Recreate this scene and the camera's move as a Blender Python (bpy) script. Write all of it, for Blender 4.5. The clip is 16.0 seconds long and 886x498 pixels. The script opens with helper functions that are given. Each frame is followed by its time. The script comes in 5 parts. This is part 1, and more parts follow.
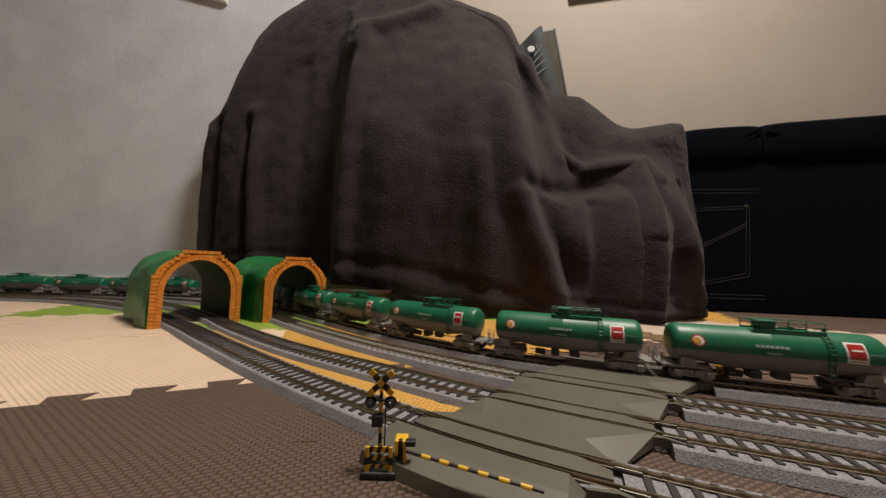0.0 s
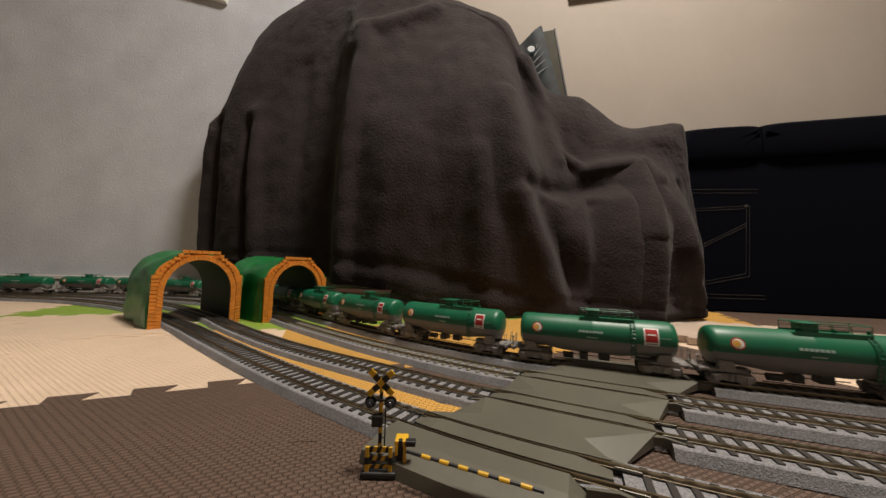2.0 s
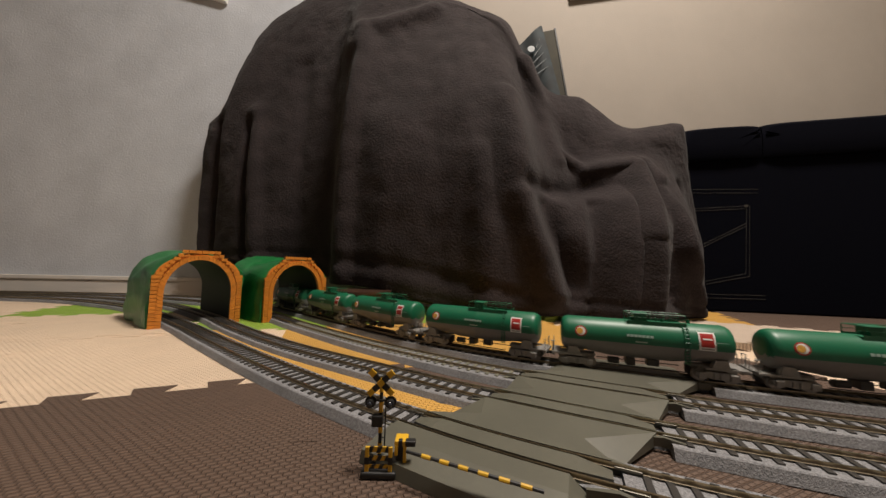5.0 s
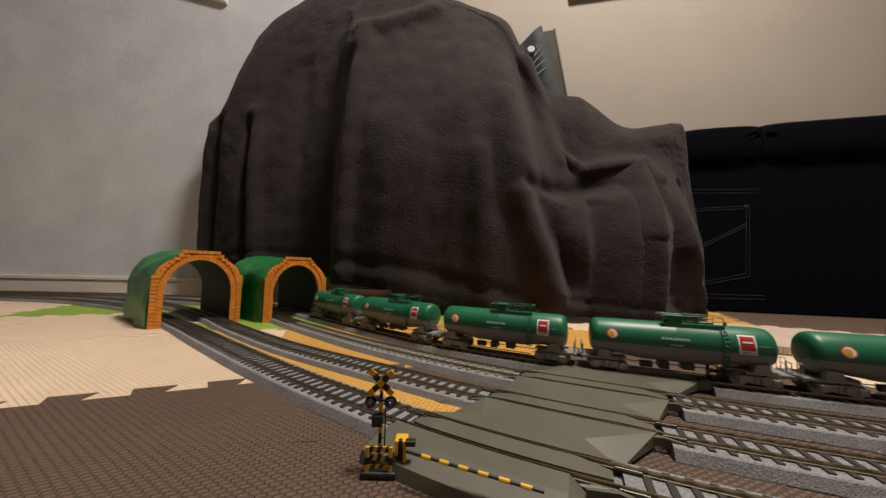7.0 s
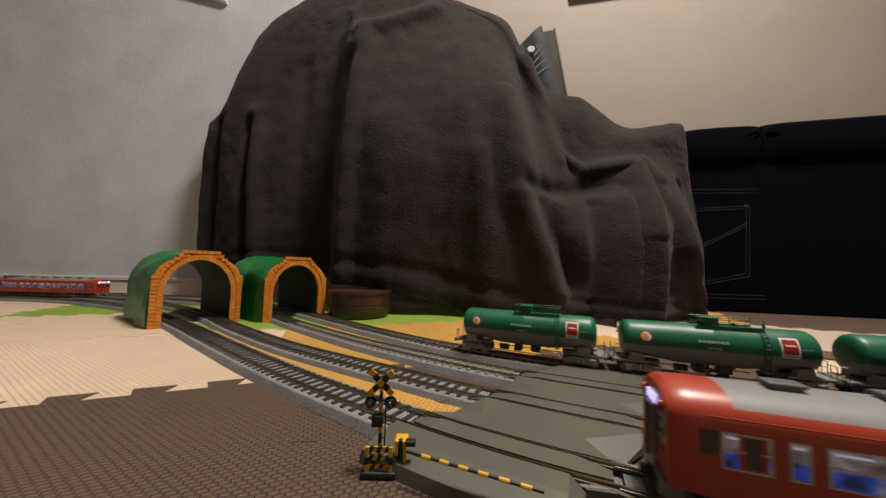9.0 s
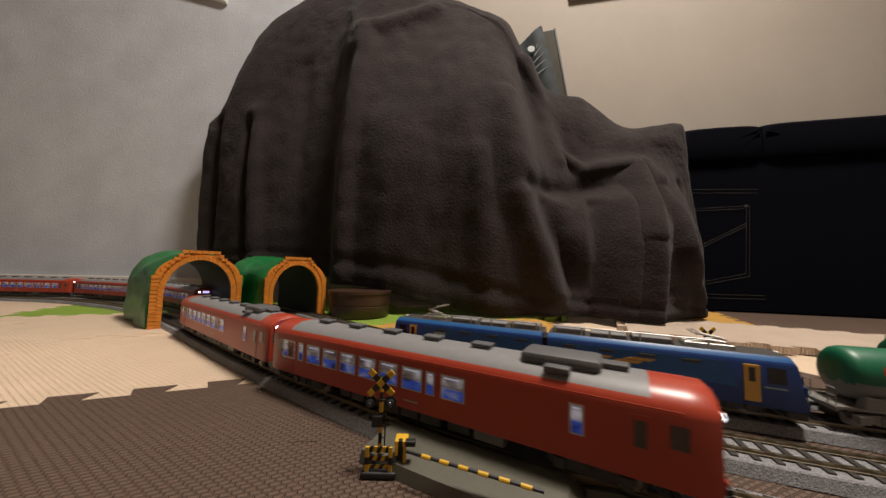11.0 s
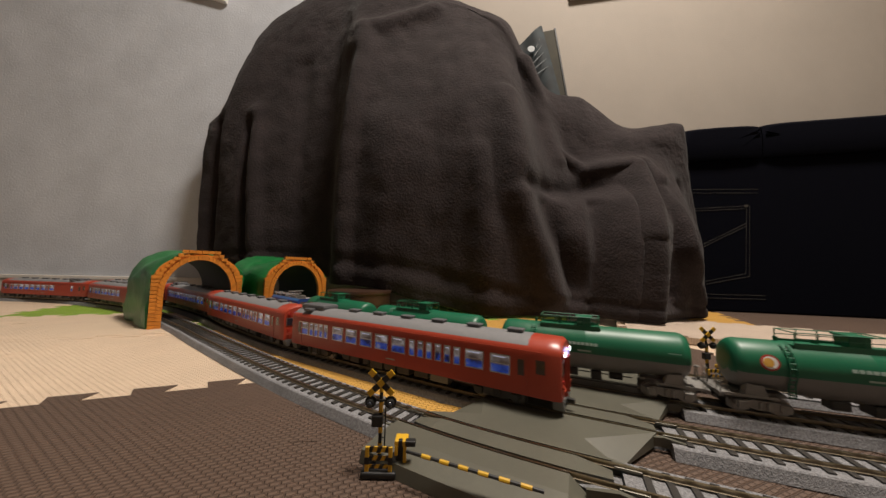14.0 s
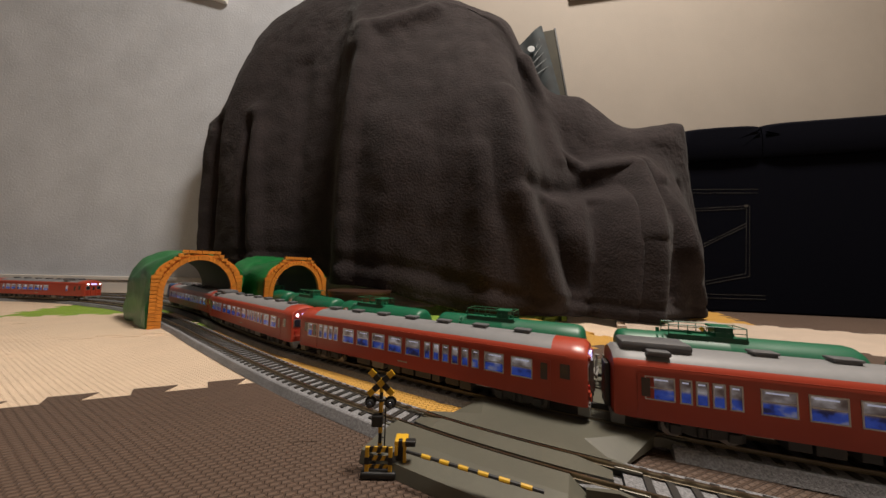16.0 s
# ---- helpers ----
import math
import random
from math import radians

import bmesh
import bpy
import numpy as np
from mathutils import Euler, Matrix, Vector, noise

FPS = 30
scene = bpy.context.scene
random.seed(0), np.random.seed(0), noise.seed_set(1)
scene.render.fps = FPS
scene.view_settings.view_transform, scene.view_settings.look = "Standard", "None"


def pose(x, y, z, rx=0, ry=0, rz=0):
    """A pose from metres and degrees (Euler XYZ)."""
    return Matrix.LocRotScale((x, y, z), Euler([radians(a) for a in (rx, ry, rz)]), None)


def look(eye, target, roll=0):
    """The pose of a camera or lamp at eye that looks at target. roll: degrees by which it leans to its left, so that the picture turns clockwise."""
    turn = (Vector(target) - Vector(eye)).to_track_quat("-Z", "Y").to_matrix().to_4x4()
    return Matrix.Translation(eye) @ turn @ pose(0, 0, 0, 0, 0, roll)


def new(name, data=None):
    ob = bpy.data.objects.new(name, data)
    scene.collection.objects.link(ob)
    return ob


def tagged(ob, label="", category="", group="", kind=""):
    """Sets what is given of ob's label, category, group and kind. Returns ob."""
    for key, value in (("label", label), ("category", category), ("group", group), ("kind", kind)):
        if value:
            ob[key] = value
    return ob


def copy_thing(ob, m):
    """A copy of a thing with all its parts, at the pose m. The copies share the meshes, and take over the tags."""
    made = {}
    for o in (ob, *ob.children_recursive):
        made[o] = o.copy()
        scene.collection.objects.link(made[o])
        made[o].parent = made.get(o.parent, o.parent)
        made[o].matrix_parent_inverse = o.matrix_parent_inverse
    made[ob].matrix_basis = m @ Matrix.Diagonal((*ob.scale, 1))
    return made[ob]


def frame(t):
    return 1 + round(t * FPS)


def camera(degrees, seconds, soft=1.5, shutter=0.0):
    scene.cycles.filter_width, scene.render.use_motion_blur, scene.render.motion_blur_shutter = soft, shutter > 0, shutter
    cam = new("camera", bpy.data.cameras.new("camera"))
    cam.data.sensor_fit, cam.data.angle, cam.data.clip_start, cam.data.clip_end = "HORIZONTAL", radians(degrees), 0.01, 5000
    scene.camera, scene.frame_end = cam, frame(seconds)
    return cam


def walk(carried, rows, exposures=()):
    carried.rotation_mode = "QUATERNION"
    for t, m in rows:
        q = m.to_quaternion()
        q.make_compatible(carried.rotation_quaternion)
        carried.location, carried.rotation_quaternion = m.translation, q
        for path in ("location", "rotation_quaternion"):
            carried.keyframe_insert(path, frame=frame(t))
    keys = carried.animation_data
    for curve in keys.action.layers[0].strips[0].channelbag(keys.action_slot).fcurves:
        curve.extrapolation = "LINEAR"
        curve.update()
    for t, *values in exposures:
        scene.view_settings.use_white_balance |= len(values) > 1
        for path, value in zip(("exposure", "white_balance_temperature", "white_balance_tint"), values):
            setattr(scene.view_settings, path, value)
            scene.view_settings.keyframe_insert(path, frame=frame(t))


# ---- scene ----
EYE = (0.0, 0.0, 0.1027)
cam = camera(111.4, 16.0, soft=1.5, shutter=0.2)
POSE = look(EYE, (0.0, 1.0, 0.1027 + 0.07203), 1.34)
walk(cam, [(0.0, POSE), (16.0, POSE)])

# ---- light ----
world = bpy.data.worlds.new("world")
scene.world = world
world.use_nodes = True
world.node_tree.nodes["Background"].inputs[0].default_value = (0.55, 0.52, 0.5, 1)
world.node_tree.nodes["Background"].inputs[1].default_value = 0.05
lamp_data = bpy.data.lights.new("ceiling_lamp_light", "AREA")
lamp_data.shape, lamp_data.size, lamp_data.energy, lamp_data.color = "DISK", 0.5, 80.0, (1.0, 0.90, 0.80)
lamp = new("ceiling_lamp_light", lamp_data)
lamp.matrix_world = look((0.60, 0.16, 2.36), (0.60, 0.16, 0.0))


# ---- materials ----
def mat(name, color, rough=0.6, metal=0.0, scale=60.0, vary=0.15, bump=0.0, bscale=None, coat=0.0, spec=0.5, stain=0.0, sscale=3.0, rand=0.0, sheen=0.0, detail=4.0):
    """Base colour varied at two scales, with fine relief."""
    m = bpy.data.materials.new(name)
    m.use_nodes = True
    n, l = m.node_tree.nodes, m.node_tree.links
    b = n["Principled BSDF"]
    b.inputs["Roughness"].default_value = rough
    b.inputs["Metallic"].default_value = metal
    b.inputs["Coat Weight"].default_value = coat
    b.inputs["Specular IOR Level"].default_value = spec
    b.inputs["Sheen Weight"].default_value = sheen
    tc = n.new("ShaderNodeTexCoord")
    nz = n.new("ShaderNodeTexNoise")
    nz.inputs["Scale"].default_value, nz.inputs["Detail"].default_value = scale, detail
    l.new(tc.outputs["Object"], nz.inputs["Vector"])
    mix = n.new("ShaderNodeMix")
    mix.data_type = "RGBA"
    c = [min(1, v) for v in color]
    mix.inputs["A"].default_value = (*[v * (1 - vary) for v in c], 1)
    mix.inputs["B"].default_value = (*[min(1, v * (1 + vary)) for v in c], 1)
    l.new(nz.outputs["Fac"], mix.inputs["Factor"])
    out = mix.outputs["Result"]
    if stain:
        n2 = n.new("ShaderNodeTexNoise")
        n2.inputs["Scale"].default_value, n2.inputs["Detail"].default_value = sscale, 5
        l.new(tc.outputs["Object"], n2.inputs["Vector"])
        mp = n.new("ShaderNodeMapRange")
        mp.inputs["From Min"].default_value, mp.inputs["From Max"].default_value = 0.35, 0.65
        mp.inputs["To Min"].default_value, mp.inputs["To Max"].default_value = 1 - stain, 1 + stain
        l.new(n2.outputs["Fac"], mp.inputs["Value"])
        mul = n.new("ShaderNodeMix")
        mul.data_type, mul.blend_type = "RGBA", "MULTIPLY"
        mul.inputs["Factor"].default_value = 1
        l.new(out, mul.inputs["A"])
        l.new(mp.outputs["Result"], mul.inputs["B"])
        out = mul.outputs["Result"]
    if rand:
        oi = n.new("ShaderNodeObjectInfo")
        mp = n.new("ShaderNodeMapRange")
        mp.inputs["To Min"].default_value, mp.inputs["To Max"].default_value = 1 - rand, 1 + rand
        l.new(oi.outputs["Random"], mp.inputs["Value"])
        mul = n.new("ShaderNodeMix")
        mul.data_type, mul.blend_type = "RGBA", "MULTIPLY"
        mul.inputs["Factor"].default_value = 1
        l.new(out, mul.inputs["A"])
        l.new(mp.outputs["Result"], mul.inputs["B"])
        out = mul.outputs["Result"]
    l.new(out, b.inputs["Base Color"])
    if bump:
        nb = n.new("ShaderNodeTexNoise")
        nb.inputs["Scale"].default_value, nb.inputs["Detail"].default_value = bscale or scale, 5
        l.new(tc.outputs["Object"], nb.inputs["Vector"])
        bp = n.new("ShaderNodeBump")
        bp.inputs["Strength"].default_value, bp.inputs["Distance"].default_value = 0.6, bump
        l.new(nb.outputs["Fac"], bp.inputs["Height"])
        l.new(bp.outputs["Normal"], b.inputs["Normal"])
    return m


def foam(name, color, vary=0.08):
    """Soft foam with a pressed basket-weave grain."""
    m = mat(name, color, 0.62, scale=25, vary=vary, stain=0.06, sscale=5, rand=0.03)
    n, l = m.node_tree.nodes, m.node_tree.links
    b = n["Principled BSDF"]
    tc = n.new("ShaderNodeTexCoord")
    mp = n.new("ShaderNodeMapping")
    mp.inputs["Rotation"].default_value = (0, 0, radians(-22.0))
    br = n.new("ShaderNodeTexBrick")
    br.offset, br.squash = 0.5, 1.0
    for k, v in (("Scale", 1.0), ("Brick Width", 0.0050), ("Row Height", 0.0031), ("Mortar Size", 0.0008), ("Mortar Smooth", 1.0)):
        br.inputs[k].default_value = v
    l.new(tc.outputs["Object"], mp.inputs["Vector"])
    l.new(mp.outputs["Vector"], br.inputs["Vector"])
    inv = n.new("ShaderNodeMath")
    inv.operation = "SUBTRACT"
    inv.inputs[0].default_value = 1.0
    l.new(br.outputs["Fac"], inv.inputs[1])
    bp = n.new("ShaderNodeBump")
    bp.inputs["Strength"].default_value, bp.inputs["Distance"].default_value = 1.0, 0.0012
    l.new(inv.outputs[0], bp.inputs["Height"])
    l.new(bp.outputs["Normal"], b.inputs["Normal"])
    return m


def glow(name, color, strength):
    m = bpy.data.materials.new(name)
    m.use_nodes = True
    b = m.node_tree.nodes["Principled BSDF"]
    b.inputs["Base Color"].default_value = (*color, 1)
    b.inputs["Emission Color"].default_value = (*color, 1)
    b.inputs["Emission Strength"].default_value = strength
    return m


def cabin(name):
    """What shows through the railcar's windows: blue seats, pale walls, lamps."""
    m = bpy.data.materials.new(name)
    m.use_nodes = True
    n, l = m.node_tree.nodes, m.node_tree.links
    b = n["Principled BSDF"]
    tc = n.new("ShaderNodeTexCoord")
    mp = n.new("ShaderNodeMapping")
    mp.inputs["Scale"].default_value = (110, 1, 150)
    nz = n.new("ShaderNodeTexNoise")
    nz.inputs["Scale"].default_value, nz.inputs["Detail"].default_value = 1.0, 3
    def ramp(stops):
        r = n.new("ShaderNodeValToRGB")
        e = r.color_ramp.elements
        e[0].position, e[0].color = stops[0][0], (*stops[0][1], 1)
        e[1].position, e[1].color = stops[-1][0], (*stops[-1][1], 1)
        for p, c in stops[1:-1]:
            e.new(p).color = (*c, 1)
        l.new(nz.outputs["Fac"], r.inputs["Fac"])
        return r
    seats = ramp(((0.36, (0.010, 0.014, 0.06)), (0.46, (0.02, 0.05, 0.30)), (0.56, (0.03, 0.07, 0.36)), (0.72, (0.22, 0.23, 0.30))))
    upper = ramp(((0.34, (0.07, 0.05, 0.045)), (0.48, (0.16, 0.14, 0.14)), (0.60, (0.30, 0.29, 0.31)), (0.70, (0.46, 0.46, 0.52))))
    sep = n.new("ShaderNodeSeparateXYZ")
    lev = n.new("ShaderNodeMapRange")
    lev.inputs["From Min"].default_value, lev.inputs["From Max"].default_value = 0.0272, 0.0288
    l.new(tc.outputs["Object"], sep.inputs[0])
    l.new(sep.outputs["Z"], lev.inputs["Value"])
    cr = n.new("ShaderNodeMix")
    cr.data_type = "RGBA"
    l.new(lev.outputs["Result"], cr.inputs["Factor"])
    l.new(seats.outputs["Color"], cr.inputs["A"])
    l.new(upper.outputs["Color"], cr.inputs["B"])
    oi = n.new("ShaderNodeObjectInfo")
    ad = n.new("ShaderNodeVectorMath")
    sc = n.new("ShaderNodeMath")
    sc.operation, sc.inputs[1].default_value = "MULTIPLY", 40.0
    l.new(oi.outputs["Random"], sc.inputs[0])
    l.new(tc.outputs["Object"], mp.inputs["Vector"])
    l.new(mp.outputs["Vector"], ad.inputs[0])
    l.new(sc.outputs[0], ad.inputs[1])
    l.new(ad.outputs["Vector"], nz.inputs["Vector"])
    l.new(cr.outputs["Result"], b.inputs["Base Color"])
    l.new(cr.outputs["Result"], b.inputs["Emission Color"])
    b.inputs["Emission Strength"].default_value, b.inputs["Roughness"].default_value = 0.35, 0.15
    return m


M = {
    "cabin": cabin("cabin"),
    "wall_grey": mat("wall_grey", (0.50, 0.525, 0.565), 0.85, scale=30, vary=0.05, bump=0.0015, bscale=160, stain=0.07, sscale=7),
    "wall_beige": mat("wall_beige", (0.29, 0.257, 0.220), 0.85, scale=30, vary=0.03, bump=0.001, bscale=200, stain=0.03, sscale=4),
    "ceiling": mat("ceiling", (0.75, 0.73, 0.70), 0.9),
    "trim": mat("trim", (0.66, 0.62, 0.57), 0.5, scale=20, vary=0.04),
    "foam_beige": foam("foam_beige", (0.80, 0.62, 0.45)),
    "foam_pink": foam("foam_pink", (0.60, 0.48, 0.38)),
    "foam_brown": foam("foam_brown", (0.105, 0.066, 0.046)),
    "foam_orange": foam("foam_orange", (0.62, 0.34, 0.07)),
    "foam_green": foam("foam_green", (0.27, 0.42, 0.045)),
    "bed": mat("bed", (0.195, 0.194, 0.20), 0.85, scale=900, vary=0.95, bump=0.0012, bscale=1300, stain=0.1, sscale=30),
    "tie": mat("tie", (0.022, 0.019, 0.016), 0.55, scale=400, vary=0.3, bump=0.0002, bscale=900),
    "tie_olive": mat("tie_olive", (0.14, 0.135, 0.10), 0.6, scale=400, vary=0.2),
    "rail": mat("rail", (0.42, 0.34, 0.22), 0.28, 1.0, scale=200, vary=0.12, stain=0.2, sscale=30),
    "rail_side": mat("rail_side", (0.24, 0.195, 0.13), 0.42, 0.35, scale=200, vary=0.25),
    "plate": mat("plate", (0.098, 0.095, 0.073), 0.42, scale=300, vary=0.08, bump=0.0001, bscale=900, stain=0.08, sscale=25),
    "plate_white": mat("plate_white", (0.72, 0.70, 0.66), 0.45, scale=300, vary=0.05),
    "tank_green": mat("tank_green", (0.005, 0.112, 0.052), 0.42, scale=80, vary=0.08, spec=0.5),
    "tank_grey": mat("tank_grey", (0.165, 0.158, 0.148), 0.45, scale=150, vary=0.1),
    "frame_grey": mat("frame_grey", (0.23, 0.22, 0.205), 0.45, scale=300, vary=0.2),
    "wheel": mat("wheel", (0.24, 0.22, 0.20), 0.35, 0.8, scale=300, vary=0.2),
    "black": mat("black", (0.012, 0.012, 0.012), 0.5, scale=300, vary=0.2),
    "yellow": mat("yellow", (0.62, 0.36, 0.02), 0.45, scale=300, vary=0.1),
    "red": mat("red", (0.36, 0.048, 0.024), 0.33, scale=120, vary=0.06),
    "roof": mat("roof", (0.20, 0.20, 0.205), 0.5, scale=200, vary=0.1),
    "roof_dark": mat("roof_dark", (0.10, 0.10, 0.105), 0.5, scale=200, vary=0.15),
    "blue": mat("blue", (0.011, 0.036, 0.145), 0.3, scale=120, vary=0.06),
    "tunnel_green": mat("tunnel_green", (0.006, 0.13, 0.030), 0.38, scale=60, vary=0.2, bump=0.002, bscale=50, stain=0.15, sscale=20),
    # the shell's green taken near black: the tunnel's inner shade put into colour
    "tunnel_inside_shade": mat("tunnel_inside_shade", (0.003, 0.014, 0.006), 0.6, scale=60, vary=0.3),
    "tunnel_orange": mat("tunnel_orange", (0.58, 0.20, 0.022), 0.45, scale=120, vary=0.12, rand=0.12),
    "blanket": mat("blanket", (0.0262, 0.0208, 0.0212), 0.95, scale=300, vary=0.5, bump=0.004, bscale=190, stain=0.16, sscale=14, sheen=0.06, spec=0.1),
    "denim": mat("denim", (0.0030, 0.0032, 0.0055), 1.0, scale=700, vary=0.35, bump=0.001, bscale=900, spec=0.03),
    "joiner": mat("joiner", (0.17, 0.16, 0.13), 0.45, 0.8, scale=300, vary=0.2),
    "silver": mat("silver", (0.55, 0.54, 0.52), 0.35, 0.9, scale=300, vary=0.1),
    "white": mat("white", (0.75, 0.74, 0.72), 0.5, scale=300, vary=0.05),
    "marking": mat("marking", (0.30, 0.40, 0.35), 0.5, scale=400, vary=0.15),
    "plate_red": mat("plate_red", (0.36, 0.02, 0.015), 0.4, scale=400, vary=0.1),
    "light_blue": mat("light_blue", (0.020, 0.105, 0.29), 0.32, scale=120, vary=0.06),
    "gold": mat("gold", (0.62, 0.34, 0.06), 0.45, scale=300, vary=0.1),
    "under": mat("under", (0.045, 0.043, 0.04), 0.55, scale=300, vary=0.3),
    "skirt": mat("skirt", (0.16, 0.16, 0.155), 0.5, scale=300, vary=0.15),
    "seat_blue": glow("seat_blue", (0.02, 0.05, 0.30), 0.18),
    "cabin_light": glow("cabin_light", (0.55, 0.58, 0.75), 0.30),
    "cabin_dim": glow("cabin_dim", (0.22, 0.20, 0.19), 0.15),
    "headlight": glow("headlight", (0.92, 0.94, 1.0), 5.0),
    "sign_light": glow("sign_light", (0.55, 0.50, 1.0), 1.2),
    "dark_glass": mat("dark_glass", (0.02, 0.022, 0.03), 0.08, scale=50, vary=0.1, spec=0.8),
    "cab_glass": mat("cab_glass", (0.06, 0.042, 0.034), 0.1, scale=50, vary=0.3, spec=0.8),
    "tub": mat("tub", (0.050, 0.024, 0.015), 0.35, scale=30, vary=0.3, stain=0.1, sscale=10),
    "poster_teal": mat("poster_teal", (0.006, 0.013, 0.016), 0.8, scale=14, vary=0.9, stain=0.5, sscale=20, detail=8),
    "poster_olive": mat("poster_olive", (0.026, 0.022, 0.010), 0.8, scale=25, vary=0.7, detail=8),
    "poster_pale": mat("poster_pale", (0.06, 0.075, 0.08), 0.5, scale=60, vary=0.3),
    "thread": mat("thread", (0.035, 0.029, 0.023), 0.8, scale=600, vary=0.3),
    "wood": mat("wood", (0.10, 0.045, 0.02), 0.45, scale=40, vary=0.3),
}


def part(name, bm, material, parent=None, label="", smooth=False, ripple=None):
    me = bpy.data.meshes.new(name)
    bmesh.ops.recalc_face_normals(bm, faces=bm.faces)
    bm.to_mesh(me)
    bm.free()
    if smooth:
        for f in me.polygons:
            f.use_smooth = True
        me.set_sharp_from_angle(angle=radians(38))
    for mm in material if isinstance(material, (list, tuple)) else [material]:
        me.materials.append(M[mm])
    ob = new(name, me)
    if parent is not None:
        ob.parent = parent
    if label:
        ob["label"] = label
    return ob


def box(bm, x0, x1, y0, y1, z0, z1, bevel=0.0, mi=0):
    r = bmesh.ops.create_cube(bm, size=1.0)
    vs = r["verts"]
    bmesh.ops.transform(bm, matrix=Matrix.Translation(((x0 + x1) / 2, (y0 + y1) / 2, (z0 + z1) / 2)) @ Matrix.Diagonal((x1 - x0, y1 - y0, z1 - z0, 1)), verts=vs)
    if bevel:
        es = list({e for v in vs for e in v.link_edges})
        bmesh.ops.bevel(bm, geom=es, offset=bevel, segments=2, affect="EDGES", profile=0.5)
    if mi:
        for f in {f for v in vs if v.is_valid for f in v.link_faces}:
            f.material_index = mi
    return bm


def boxm(*a, **k):
    return box(bmesh.new(), *a, **k)


def empty(name, m=None):
    ob = new(name)
    ob.empty_display_size = 0.01
    if m is not None:
        ob.matrix_world = m
    return ob


# ---- the four tracks, from the far bend to the straight ----
CENTRES = {
    "a": [(-2.2, 0.7), (-1.6, 0.76), (-1.1, 0.7945), (-0.959, 0.7794), (-0.8466, 0.7448), (-0.6764, 0.6726), (-0.4176, 0.4951),
          (-0.2998, 0.4041), (-0.1827, 0.3151), (-0.0862, 0.2462), (0.0276, 0.1766), (0.1476, 0.1238), (0.492, 0.007), (1.7348, -0.4103)],
    "b": [(-2.2, 0.755), (-1.6, 0.815), (-1.0872, 0.848), (-0.9497, 0.8352), (-0.8334, 0.8021), (-0.6583, 0.7342), (-0.4375, 0.5816),
          (-0.3228, 0.4827), (-0.1846, 0.3772), (-0.0595, 0.2999), (0.0451, 0.2392), (0.1708, 0.182), (0.5, 0.0725), (1.7596, -0.348)],
    "c": [(-2.2, 0.81), (-1.6, 0.87), (-1.0734, 0.8997), (-0.9426, 0.8909), (-0.8211, 0.8631), (-0.6404, 0.8069), (-0.44, 0.6936),
          (-0.3322, 0.6069), (-0.2289, 0.5134), (-0.1215, 0.4227), (-0.0454, 0.3661), (0.0542, 0.3025), (0.2166, 0.229), (0.5064, 0.1337), (1.7842, -0.286)],
    "d": [(-2.2, 0.865), (-1.6, 0.925), (-1.0596, 0.9558), (-0.9269, 0.9501), (-0.8032, 0.9216), (-0.6109, 0.8716), (-0.3963, 0.7428),
          (-0.2644, 0.6287), (-0.1827, 0.5549), (-0.0915, 0.4747), (-0.0016, 0.4031), (0.0906, 0.349), (0.2403, 0.2883), (0.5132, 0.1997), (1.8107, -0.219)],
}


def catmull(pts, n=40):
    """A smooth line through pts."""
    p = np.array(pts, float)
    p = np.vstack([2 * p[0] - p[1], p, 2 * p[-1] - p[-2]])
    out = []
    for i in range(1, len(p) - 2):
        a, b, c, d = p[i - 1:i + 3]
        k = np.cumsum([0] + [np.linalg.norm(v - u) ** 0.5 for u, v in ((a, b), (b, c), (c, d))])
        t = np.linspace(k[1], k[2], n, endpoint=False)[:, None]
        mix = lambda u, v, i0, i1: (k[i1] - t) / (k[i1] - k[i0]) * u + (t - k[i0]) / (k[i1] - k[i0]) * v
        e, f, g = mix(a, b, 0, 1), mix(b, c, 1, 2), mix(c, d, 2, 3)
        out.append(mix(mix(e, f, 0, 2), mix(f, g, 1, 3), 1, 2))
    out.append(p[-2:-1])
    return np.vstack(out)


